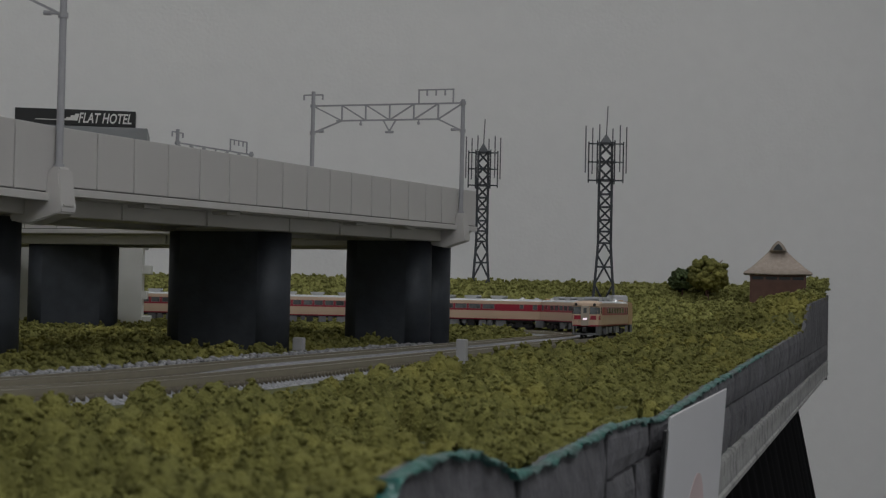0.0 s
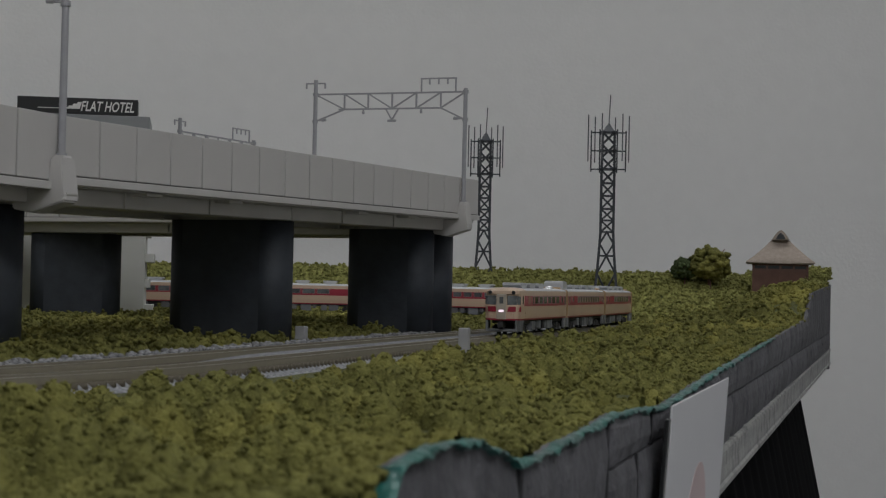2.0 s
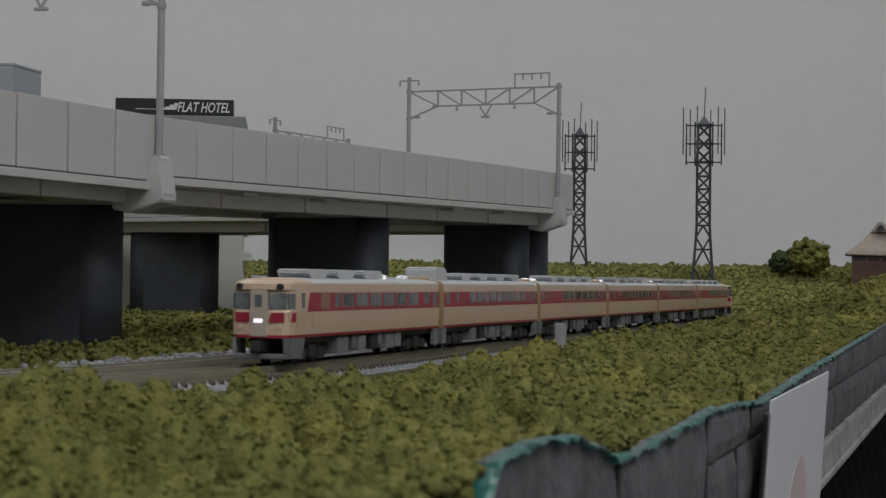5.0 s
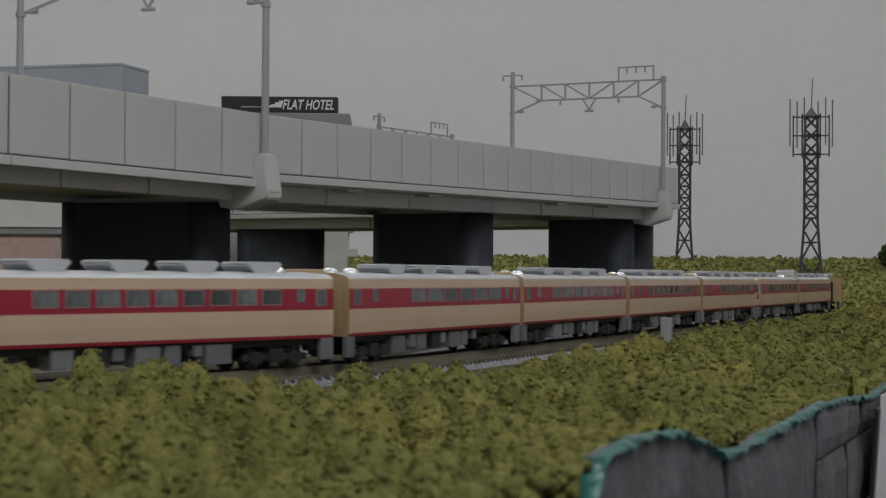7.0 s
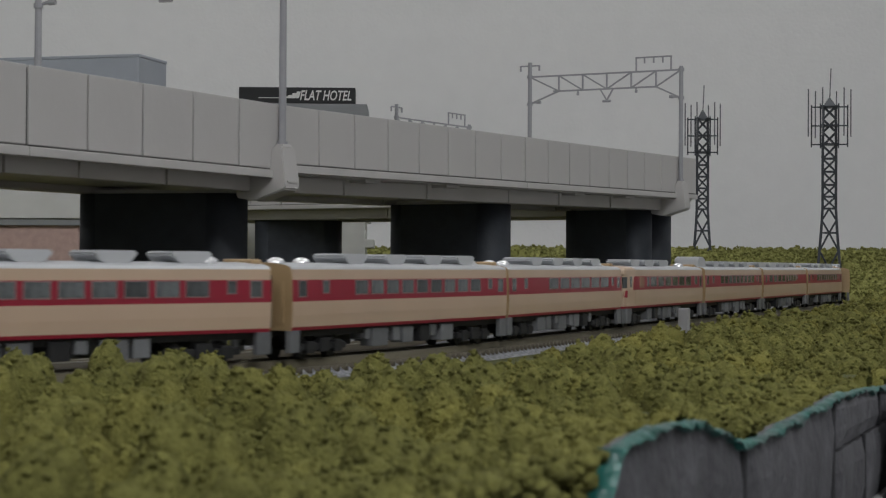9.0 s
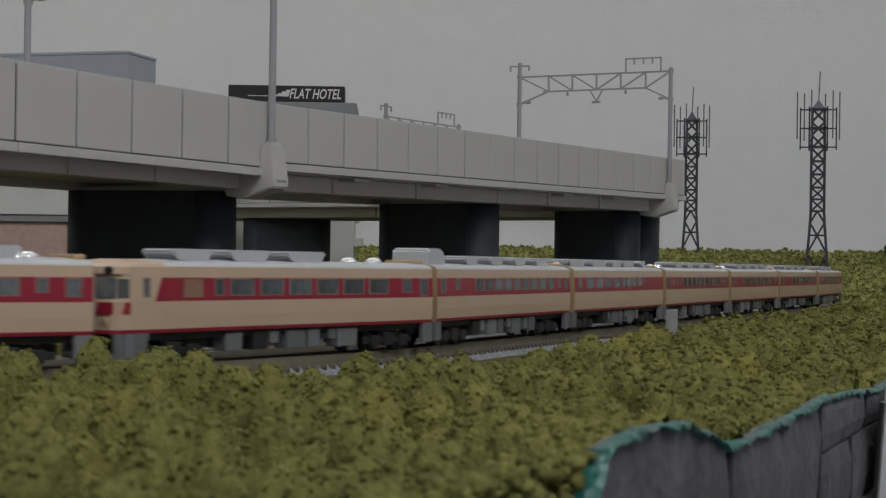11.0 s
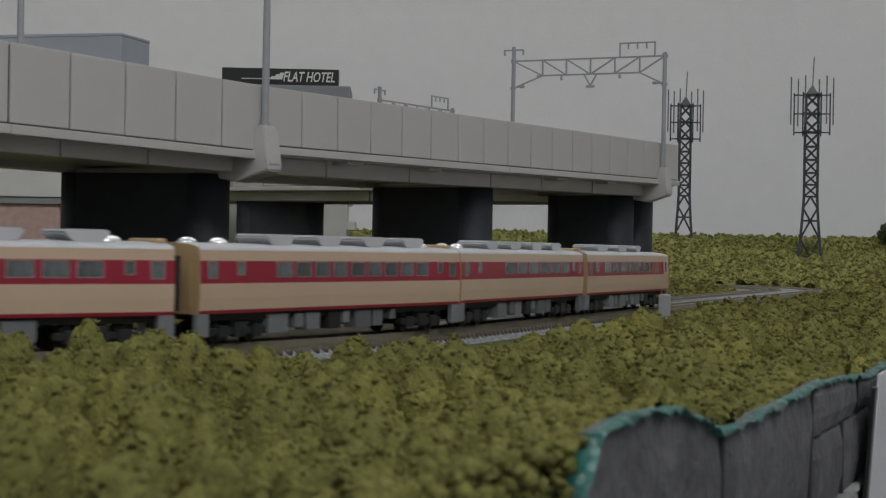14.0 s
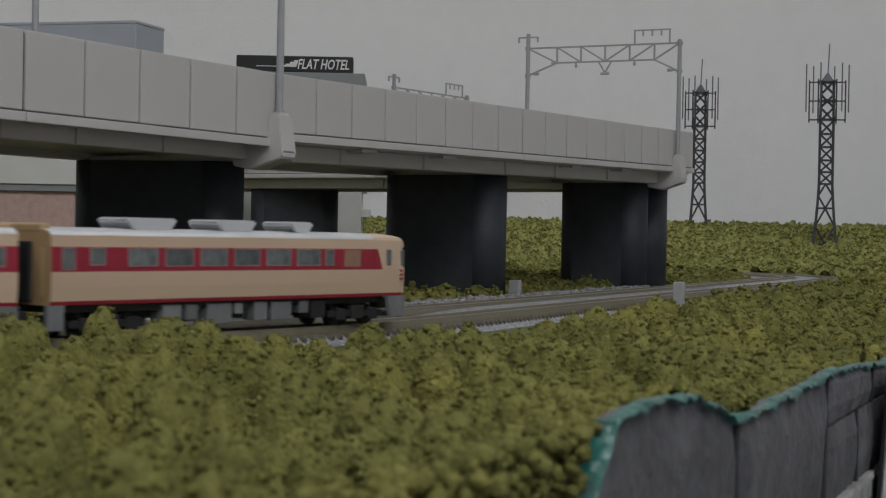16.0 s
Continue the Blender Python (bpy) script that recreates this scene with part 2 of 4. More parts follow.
def room():
    def wall(name, spec):
        tagged(part(name, boxes(spec), M_WALLPAPER), "plain off-white wallpapered room wall", "wall", kind="structure")
    wall("wall_north", (-3200, 3200, 2400, 2500, -950, 1500))
    wall("wall_south", (-3200, 3200, -1700, -1600, -950, 1500))
    wall("wall_west", (-3200, -3100, -1600, 2400, -950, 1500))
    wall("wall_east", (3100, 3200, -1600, 2400, -950, 1500))
    tagged(part("floor", boxes((-3200, 3200, -1700, 2500, -1000, -950)), M_FLOOR), "dark grey carpeted room floor", "floor", kind="structure")
    tagged(part("ceiling", boxes((-3200, 3200, -1700, 2500, 1500, 1560)), M_CEIL), "plain white room ceiling", "ceiling", kind="structure")
    for lx, ly, gain in LAMPS:
        t = thing("ceiling_light", "assumed white ceiling fixture, out of view, with lit fluorescent tubes", "ceiling light", pose(lx, ly, 1.5), "ceiling lights")
        part("housing", boxes((-620, 620, -150, 150, -40, 0), bevel=8), M_CEIL, t)
        for k in (-70, 70):
            bm = bmesh.new()
            rod(bm, (-600, k, -50), (600, k, -50), 10)
            part("tube", bm, M_FIX, t)


room()

# ---- the layout's ground ----


def base():
    # a sheet between the outer edge (right) and far to the left
    ss = np.concatenate([np.linspace(-700, 1345, 205)])
    rows, cols = len(ss), 150
    V = np.zeros((rows, cols, 3))
    for i, s in enumerate(ss):
        e = edge_point(min(s, 1165.0), 144.0)
        e[1] += max(0.0, s - 1165.0)
        u = np.linspace(0, 1, cols) ** 1.6
        V[i, :, 0] = e[0] + u * (-1950 - e[0]) - 2
        V[i, :, 1] = e[1]
    V[:, :, 2] = ground(V[:, :, 0], V[:, :, 1])
    idx = np.arange(rows * cols).reshape(rows, cols)
    F = np.stack([idx[:-1, :-1], idx[:-1, 1:], idx[1:, 1:], idx[1:, :-1]], -1).reshape(-1, 4)
    ob = new("ground", arrays_mesh("ground", V.reshape(-1, 3) * U, F, M_SOIL, True))
    tagged(ob, "dark green scatter ground of the model layout", "ground", kind="structure")
    bm = bmesh.new()
    outline = [tuple(edge_point(-690, 140.0)), tuple(edge_point(0, 140.0)), tuple(edge_point(1165, 140.0)), (edge_point(1165, 140.0)[0], 1782), (-1950, 1782), (-1950, -110)]
    prism(bm, outline, -46, -42, "z")
    tagged(part("table_top", bm, M_CLOTH), "black board carrying the model layout", "table", kind="structure")


base()


def blob_templates(n, sub, rough, seed):
    out = []
    rnd = random.Random(seed)
    for k in range(n):
        bm = bmesh.new()
        bmesh.ops.create_icosphere(bm, subdivisions=sub, radius=1)
        knobs = [Vector((rnd.gauss(0, 1), rnd.gauss(0, 1), rnd.gauss(0, 1))).normalized() for _ in range(11)]
        off = Vector((rnd.uniform(0, 90), rnd.uniform(0, 90), rnd.uniform(0, 90)))
        for v in bm.verts:
            d = v.co.normalized()
            near = max(d.dot(c) for c in knobs)
            r = 0.62 + rough * max(0.0, (near - 0.55) / 0.45) ** 0.7 + 0.3 * noise.noise(d * 1.6 + off)
            v.co = d * r
        bm.verts.ensure_lookup_table()
        out.append((np.array([v.co[:] for v in bm.verts]), np.array([[v.index for v in f.verts] for f in bm.faces])))
        bm.free()
    return out


def clumps(name, P, R, templates, material, rng, label, category="foliage", squash=0.85):
    """Many foam clumps at the places P with the radii R, joined into one mesh."""
    nv, nf = len(templates[0][0]), len(templates[0][1])
    N = len(P)
    k = rng.integers(0, len(templates), N)
    base_v = np.stack([t[0] for t in templates])[k]
    base_f = np.stack([t[1] for t in templates])[k]
    q = rng.normal(size=(N, 4))
    q /= np.linalg.norm(q, axis=1, keepdims=True)
    w, x, y, z = q.T
    M = np.stack([np.stack([1 - 2 * (y * y + z * z), 2 * (x * y - z * w), 2 * (x * z + y * w)], -1),
                  np.stack([2 * (x * y + z * w), 1 - 2 * (x * x + z * z), 2 * (y * z - x * w)], -1),
                  np.stack([2 * (x * z - y * w), 2 * (y * z + x * w), 1 - 2 * (x * x + y * y)], -1)], 1)
    V = np.einsum("nij,nvj->nvi", M, base_v) * R[:, None, None]
    V[:, :, 2] *= squash
    V += P[:, None, :]
    F = base_f + (np.arange(N) * nv)[:, None, None]
    ob = new(name, arrays_mesh(name, V.reshape(-1, 3) * U, F.reshape(-1, 3), material, True))
    return tagged(ob, label, category, kind="stuff")


MID = blob_templates(12, 2, 0.55, 6)
LOW = blob_templates(12, 1, 0.45, 7)


def grain_templates(n, seed):
    """Small ragged grains of foam, 20 faces each."""
    rnd = random.Random(seed)
    out = []
    for k in range(n):
        bm = bmesh.new()
        bmesh.ops.create_icosphere(bm, subdivisions=1, radius=1)
        for v in bm.verts:
            v.co *= rnd.uniform(0.4, 1.65)
        bm.verts.ensure_lookup_table()
        out.append((np.array([v.co[:] for v in bm.verts]), np.array([[v.index for v in f.verts] for f in bm.faces])))
        bm.free()
    return out


GRAIN = grain_templates(16, 8)


def speck_templates(n, seed):
    """Smaller ragged grains, 8 faces each."""
    rnd = random.Random(seed)
    faces = np.array([(0, 2, 4), (2, 1, 4), (1, 3, 4), (3, 0, 4), (2, 0, 5), (1, 2, 5), (3, 1, 5), (0, 3, 5)])
    axes = np.array([(1, 0, 0), (-1, 0, 0), (0, 1, 0), (0, -1, 0), (0, 0, 1), (0, 0, -1)], float)
    return [(axes * np.array([[rnd.uniform(0.6, 1.7)] for _ in range(6)]) + np.array([[rnd.uniform(-0.3, 0.3) for _ in range(3)] for _ in range(6)]), faces) for _ in range(n)]


SPECK = speck_templates(24, 9)


def lumpy(x, y, scale, seed):
    return np.array([noise.noise(Vector((a / scale, b / scale, seed))) for a, b in zip(x, y)])


def tufts(x, y, cell, r0, r1, lift, seed):
    """Height of a carpet of rounded tufts, one to a cell: radii r0 to r1, raised at random up to lift."""
    T = np.random.default_rng(seed).random((4, 128, 128))
    ix, iy = np.floor(x / cell).astype(int), np.floor(y / cell).astype(int)
    top = np.zeros(len(x))
    for di in (-1, 0, 1):
        for dj in (-1, 0, 1):
            a, b = (ix + di) % 128, (iy + dj) % 128
            cx, cy = (ix + di + T[0, a, b]) * cell, (iy + dj + T[1, a, b]) * cell
            r = r0 + (r1 - r0) * T[2, a, b]
            q = r * r - (x - cx) ** 2 - (y - cy) ** 2
            top = np.maximum(top, np.where(q > 0, np.sqrt(np.maximum(q, 0)) + lift * T[3, a, b], 0))
    return top


def foliage():
    rng = np.random.default_rng(11)

    def scatter(x0, x1, y0, y1, step, azimuths):
        n = int((x1 - x0) * (y1 - y0) / step ** 2)
        x, y = rng.uniform(x0, x1, n), rng.uniform(y0, y1, n)
        k = (x / y > azimuths[0]) & (x / y < azimuths[1])
        x, y = x[k], y[k]
        along = (x - E0[0]) * WAY[0] + (y - E0[1]) * WAY[1]
        side = (x - E0[0]) * OUT[0] + (y - E0[1]) * OUT[1] 
        return x, y, along, side, track_distance(x, y)

    def matted(name, height, inside, x0, x1, y0, y1, step, azimuths, material, label):
        """The felted body of the foam: a lumpy sheet under the loose grains."""
        nx, ny = int((x1 - x0) / step), int((y1 - y0) / step)
        x, y = (g.ravel() for g in np.meshgrid(x0 + step * np.arange(nx), y0 + step * np.arange(ny)))
        on = (x / y > azimuths[0] - 0.01) & (x / y < azimuths[1] + 0.01)
        on[on] &= inside(x[on], y[on])
        z = np.zeros(len(x))
        z[on] = height(x[on], y[on])
        idx = np.arange(nx * ny).reshape(ny, nx)
        F = np.stack([idx[:-1, :-1], idx[:-1, 1:], idx[1:, 1:], idx[1:, :-1]], -1).reshape(-1, 4)
        F = F[on[F].all(axis=1)]
        used = np.unique(F)
        new_index = np.zeros(nx * ny, int)
        new_index[used] = np.arange(len(used))
        V = np.column_stack([x, y, z])[used]
        ob = new(name, arrays_mesh(name, V * U, new_index[F], material, True))
        tagged(ob, label, "foliage", kind="stuff")

    # the outer side of the track, from the camera's end to the far hill
    way = np.array([math.sin(HEAD), math.cos(HEAD)])
    out = np.array([way[1], -way[0]])
    centre = C0 + way * SN - out * RN

    def outer_bank(x, y):
        run = (x - C0[0]) * way[0] + (y - C0[1]) * way[1]
        side = (x - E0[0]) * OUT[0] + (y - E0[1]) * OUT[1]
        outer = np.where(run < SN, np.hypot(x - centre[0], y - centre[1]) > RN, (x - C0[0]) * out[0] + (y - C0[1]) * out[1] > 0)
        return outer & (track_distance(x, y) > 37) & (side < 145.5)

    def outer_height(x, y):
        along = (x - E0[0]) * WAY[0] + (y - E0[1]) * WAY[1]
        side = (x - E0[0]) * OUT[0] + (y - E0[1]) * OUT[1]
        d = track_distance(x, y)
        tuft = 2.1 * tufts(x, y, 9.5, 3.3, 5.8, 4.0, 1) - 10.0
        small = 0.7 * tufts(x, y, 2.6, 1.1, 1.9, 0.7, 2)
        big = lumpy(x, y, 30, 6.1)
        near = smooth01((-0.155 - x / y) / 0.03)
        high = tuft + small + 3.5 * np.clip(big, -0.3, 1)
        z = ground(x, y) + smooth01((d - 36) / 20) * high + near * 3.6 * smooth01((d - 36) / 14) - 6.0 * (1 - near) * (1 - smooth01((d - 42) / 50)) * (1 - smooth01((along + 40) / 180))
        rim = np.interp(along, [r[0] for r in RIM], [r[1] for r in RIM]) - 1.6 + 0.25 * tuft + 0.6 * small
        k = smooth01((side - 112) / 30)
        return z * (1 - k) + np.maximum(rim, z - 2) * k

    lab = "olive green foam bushes covering the trackside bank"
    wide = (-0.37, 0.335)
    for y0, y1, fine, step, rad, kind in ((105, 330, 0.5, 1.15, 0.5, GRAIN), (330, 640, 0.9, 1.35, 0.65, SPECK), (640, 1000, 2.0, 1.9, 1.05, SPECK), (1000, 1610, 2.6, 2.5, 1.5, SPECK)):
        matted("foam_mat", outer_height, outer_bank, -330, 520, y0, y1 + 2 * fine, fine, wide, M_FOAM, lab)
        x, y, along, side, d = scatter(-330, 520, y0, y1, step, wide)
        keep = outer_bank(x, y)
        x, y = x[keep], y[keep]
        R = rad * (0.5 + 0.8 * rng.random(len(x)) ** 1.5)
        z = outer_height(x, y) + R * rng.uniform(-0.4, 0.75, len(x))
        clumps("bushes", np.column_stack([x, y, z]), R, kind, M_FOAM, rng, lab)
    # foam that hangs over the edge beside the camera
    n = 9000
    s = rng.uniform(-425, -330, n)
    o = rng.uniform(141, 146.5, n) + 1.6 * lumpy(s, np.arange(n) * 0.0, 6.0, 1.2)
    xy = np.array([edge_point(a, b) for a, b in zip(s, o)])
    z = 5 - rng.uniform(0, 48, n)
    keep = s < -335 - 1.15 * np.maximum(0.0, 4.5 - z) + 3 * lumpy(s, z, 7, 2.2)
    xy, z, n = xy[keep], z[keep], int(keep.sum())
    clumps("hanging_foliage", np.column_stack([xy, z]), rng.uniform(0.6, 1.2, n), GRAIN, M_FOAM, rng, "olive green foam foliage hanging over the layout edge")
    # inside the loop, under the viaduct
    def inner(x, y):
        return ((x - C0[0]) * out[0] + (y - C0[1]) * out[1] < -GAP) & (track_distance(x, y) > 40)

    def inner_height(x, y):
        d = track_distance(x, y)
        return ground(x, y) + smooth01((d - 38) / 16) * (1.2 * tufts(x, y, 8.5, 3.2, 5.4, 3.8, 3) - 2.6 + 0.6 * tufts(x, y, 3.2, 1.4, 2.3, 0.8, 4))
    lab = "olive green foam bushes under the viaduct"
    matted("foam_mat", inner_height, inner, -430, 240, 430, 1450, 2.3, (-0.37, 0.20), M_FOAM, lab)
    x, y, along, side, d = scatter(-430, 240, 430, 1450, 2.4, (-0.37, 0.20))
    keep = inner(x, y)
    x, y = x[keep], y[keep]
    R = 1.25 * (0.5 + 0.8 * rng.random(len(x)))
    clumps("bushes", np.column_stack([x, y, inner_height(x, y) + R * rng.uniform(-0.4, 0.8, len(x))]), R, SPECK, M_FOAM, rng, lab)

    # the bank behind
    def rear(x, y):
        side = (x - E0[0]) * OUT[0] + (y - E0[1]) * OUT[1]
        return (track_distance(x, y) > 32) & (side < 143)

    def rear_height(x, y):
        return ground(x, y) + 1.2 * tufts(x, y, 9.0, 3.4, 5.8, 4.2, 5) - 1.6 + 0.6 * tufts(x, y, 3.4, 1.5, 2.4, 0.8, 6)
    lab = "green foam bushes on the rear bank, colour brightened for light"
    matted("foam_mat", rear_height, rear, -420, 560, 1500, 1760, 2.6, (-0.26, 0.32), M_FOAM_LIT, lab)
    x, y, along, side, d = scatter(-420, 560, 1500, 1760, 2.5, (-0.26, 0.32))
    keep = rear(x, y)
    x, y = x[keep], y[keep]
    R = 1.55 * (0.5 + 0.8 * rng.random(len(x)))
    clumps("bushes", np.column_stack([x, y, rear_height(x, y) + R * rng.uniform(-0.4, 0.8, len(x))]), R, SPECK, M_FOAM_LIT, rng, lab)


foliage()

# ---- tracks ----


def sweep(name, profile, s0, s1, off, material, step=6.0):
    ss = np.arange(s0, s1 + step, step)
    shape = profile if callable(profile) else lambda s: profile
    k = len(shape(s0))
    V = np.zeros((len(ss), k, 3))
    for i, s in enumerate(ss):
        p, th = track(s, off)
        lf = np.array([-math.cos(th), math.sin(th)])
        for j, (o, z) in enumerate(shape(s)):
            V[i, j, :2] = p + lf * o
            V[i, j, 2] = z
    idx = np.arange(len(ss) * k).reshape(len(ss), k)
    nx = np.roll(idx, -1, axis=1)
    F = np.stack([idx[:-1], nx[:-1], nx[1:], idx[1:]], -1).reshape(-1, 4)
    return arrays_mesh(name, V.reshape(-1, 3) * U, F, material)


def tracks():
    for nm, off in (("railway_track", 0.0), ("railway_track", GAP)):
        t = thing(nm, "model railway track with brown rails on grey ballast", "track", group="railway tracks", kind="structure")
        part("ballast", sweep("ballast", [(-27, -9.0), (-9.2, -4.1), (-6.8, -2.6), (6.8, -2.6), (9.2, -3.9), (16, -5.0)], -1930, 2500, off, M_BALLAST), M_BALLAST, t, "grey moulded ballast")
        for o in (-4.85, 4.85):
            part("rail", sweep("rail", [(o - 0.9, -2.2), (o - 0.35, -1.9), (o - 0.5, 0), (o + 0.5, 0), (o + 0.35, -1.9), (o + 0.9, -2.2)], -1930, 2500, off, M_RAIL), M_RAIL, t)
            part("rail_head", sweep("rail_head", [(o - 0.4, 0.0), (o - 0.4, 0.06), (o + 0.4, 0.06), (o + 0.4, 0.0)], -1930, 2500, off, M_RAILTOP), M_RAILTOP, t, "bare metal rail head")
        ss = np.arange(-330, 900, 4.1)
        verts, faces = [], []
        cube = np.array([(a, b, c) for a in (-1, 1) for b in (-1, 1) for c in (-1, 1)], float)
        cf = np.array([(0, 1, 3, 2), (4, 6, 7, 5), (0, 4, 5, 1), (2, 3, 7, 6), (0, 2, 6, 4), (1, 5, 7, 3)])
        for i, s in enumerate(ss):
            p, th = track(s, off)
            w, lf = np.array([math.sin(th), math.cos(th)]), np.array([-math.cos(th), math.sin(th)])
            c = cube * (8.7, 0.75, 0.95)
            verts.append(np.column_stack([p + c[:, :1] * lf + c[:, 1:2] * w, c[:, 2] - 3.0]))
            faces.append(cf + 8 * i)
        part("sleepers", arrays_mesh("sleepers", np.concatenate(verts) * U, np.concatenate(faces), M_SLEEPER), M_SLEEPER, t, "brown sleepers")["kind"] = "stuff"
    # pale gravel between and beside the tracks, low between them on the near bend
    def bed(s):
        f = float(smooth01((s + 60) / 140))
        mid, far = -3.6 + 2.8 * f, -2.6 + 0.8 * f
        return [(-32, -13), (-27, -9.1), (-10, -4.4), (8.8, -4.4), (10.2, mid - 0.1), (GAP - 10.2, mid), (GAP - 8.8, -4.4), (GAP + 8.8, -4.4), (GAP + 11, far), (GAP + 22, far), (GAP + 28, -7)]
    t = new("gravel_bed", sweep("gravel_bed", bed, -330, 1250, 0.0, M_BALLAST))
    tagged(t, "pale grey gravel bed between the tracks", "gravel", kind="structure")
    rng = np.random.default_rng(3)
    n = 900
    P = []
    for s in rng.uniform(-100, 420, n):
        p, th = track(s, GAP + rng.choice([rng.uniform(15, 27), rng.uniform(15, 20)]))
        P.append((*p, -1.5 + rng.uniform(0, 0.8)))
    clumps("gravel", np.array(P), rng.uniform(0.5, 1.5, n), LOW, M_ROCK, rng, "loose grey gravel beside the track", "gravel")


tracks()

# ---- viaducts ----
VH = math.atan(0.457)
VW = np.array([math.sin(VH), math.cos(VH)])
VL = np.array([-VW[1], VW[0]])


def frame_at(p, heading):
    """A local frame in mm: x to the right of the way, y along the way."""
    return Matrix.Translation((p[0] * U, p[1] * U, 0)) @ Matrix.Rotation(-heading, 4, "Z")


def viaduct_point(y, inset=0.0):
    p = np.array([-75 + 0.457 * (y - 613), y])
    return p + VL * inset


def rise_at(y):
    """The viaduct climbs gently away from the camera."""
    return max(0.0, 0.0187 * (y - 600))


def lifted(m, dz):
    return Matrix.Translation((0, 0, dz * U)) @ m


def gantry(at, w=90.0, z0=68.0, zb=130.0, label="grey double-track overhead line gantry on the viaduct"):
    """Near post at x = 0, far post at x = -w."""
    t = thing("overhead_gantry", label, "catenary gantry", at, "overhead line gantries")
    for x, top in ((0, zb + 2), (-w, zb + 8.5)):
        bm = bmesh.new()
        rod(bm, (x, 0, z0), (x, 0, top), 1.35, 12, 1.2)
        rod(bm, (x, 0, z0), (x, 0, z0 + 2), 1.9, 12)
        for zc in (zb, zb - 16):
            rod(bm, (x, 0, zc - 0.9), (x, 0, zc + 0.9), 1.75, 12)
        part("post", bm, M_POLE, t, smooth=False)
    bm = bmesh.new()
    beam(bm, (0, 0, zb), (-w, 0, zb), 0.95)
    lo = zb - 9
    beam(bm, (-15, 0, lo), (-w + 15, 0, lo), 0.95)
    xs = [0, -15, -30, -45, -60, -75, -w]
    for i, x in enumerate(xs[1:-1]):
        beam(bm, (x, 0, zb), (x, 0, lo), 0.9)
    for a, b in ((0, -15), (-15, -30), (-30, -45)):
        beam(bm, (a, 0, zb), (b, 0, lo), 0.85)
    for a, b in ((-w, -75), (-75, -60), (-60, -45)):
        beam(bm, (a, 0, zb), (b, 0, lo), 0.85)
    beam(bm, (0, 0, zb - 16), (-15, 0, lo), 0.9)
    beam(bm, (-w, 0, zb - 16), (-75, 0, lo), 0.9)
    part("truss", bm, M_POLE, t)
    bm = bmesh.new()
    beam(bm, (-41, 0, lo), (-45, 0, lo - 6.5), 0.8)
    beam(bm, (-49, 0, lo), (-45, 0, lo - 6.5), 0.8)
    rod(bm, (-42.5, 0, lo - 7), (-47.5, 0, lo - 7), 0.75)
    part("hanger", bm, M_POLE, t)
    for x in (-27, -63):
        bm = bmesh.new()
        rod(bm, (x, 0, lo), (x, 0, lo - 3), 0.55)
        rod(bm, (x, 0, lo - 1.4), (x, 0, lo - 2.8), 0.85)
        part("insulator", bm, M_POLE, t)
    for x, d in ((0, -1), (-w, 1)):
        bm = bmesh.new()
        rod(bm, (x, 0, zb - 15.5), (x + 6 * d, 0, zb - 15), 0.5)
        rod(bm, (x + 4.3 * d, 0, zb - 15.1), (x + 7 * d, 0, zb - 15), 0.9)
        part("bracket_insulator", bm, M_POLE, t)
    bm = bmesh.new()
    for x in (-6, -27):
        beam(bm, (x, 0, zb), (x, 0, zb + 8), 0.8)
    beam(bm, (-5.5, 0, zb + 8), (-27.5, 0, zb + 8), 0.8)
    for x in (-11, -16.5, -22):
        rod(bm, (x, 0, zb + 8), (x, 0, zb + 4.6), 0.55)
    part("wire_rack", bm, M_POLE, t)
    bm = bmesh.new()
    beam(bm, (-w - 6.2, 0, zb + 6.5), (-w + 6.2, 0, zb + 6.5), 0.8)
    for x in (-w - 6, -w + 6):
        rod(bm, (x, 0, zb + 6.5), (x, 0, zb + 3.5), 0.6)
    part("cross_arm", bm, M_POLE, t)
    return t


def pier(at, label, length=60.0, thick=23.0, z0=-8.0, z1=50.6):
    t = thing("viaduct_pier", label, "pier", at, "viaduct piers")
    pts = []
    for sgn in (1, -1):
        for k in range(25):
            a = -math.pi / 2 + math.pi * k / 24
            pts.append((sgn * (length / 2 - thick * 0.45 + thick * 0.45 * math.cos(a)), sgn * thick / 2 * math.sin(a)))
    bm = bmesh.new()
    prism(bm, pts, z0, z1, "z")
    for f in bm.faces:
        f.smooth = len(f.verts) == 4 and f.calc_area() < 5.0 * (z1 - z0)
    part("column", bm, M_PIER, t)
    bm = bmesh.new()
    prism(bm, [(x * 0.9, y * 0.9) for x, y in pts], z1, z1 + 1.2, "z")
    part("bearing_pad", bm, M_CONC_S, t)
    return t


def parapet(t, x, y0, y1, pitch, face, drop=0.0):
    """A parapet wall along y at x, with joints between its panels; face is the side that shows (+1 or -1)."""
    n = max(1, int(round((y1 - y0) / pitch)))
    w = (y1 - y0) / n
    bm = bmesh.new()
    box(bm, 0, 2.0 * face, 0.42, w - 0.42, 60.75 - drop, 81.0, bevel=0.25)
    me = mesh_of("panel", bm, M_CONC)
    for i in range(n):
        part("panel", me, M_CONC, t, at=Matrix.Translation((x * U, (y0 + i * w) * U, 0)))
    lo, hi = sorted((x, x + 1.3 * face))
    # Dark backing that paints the joints' shade between the panels.
    part("joint_shade", boxes((lo, hi, y0, y1, 58.5 - drop, 80.3)), M_JOINT_SHADE, t, "dark strip painting the shade in the panel joints")
    lo, hi = sorted((x - 0.5 * face, x + 3.0 * face))
    part("ledge", boxes((lo, hi, y0, y1, 57.4 - drop, 60.2 - drop), bevel=0.3), M_CONC, t)


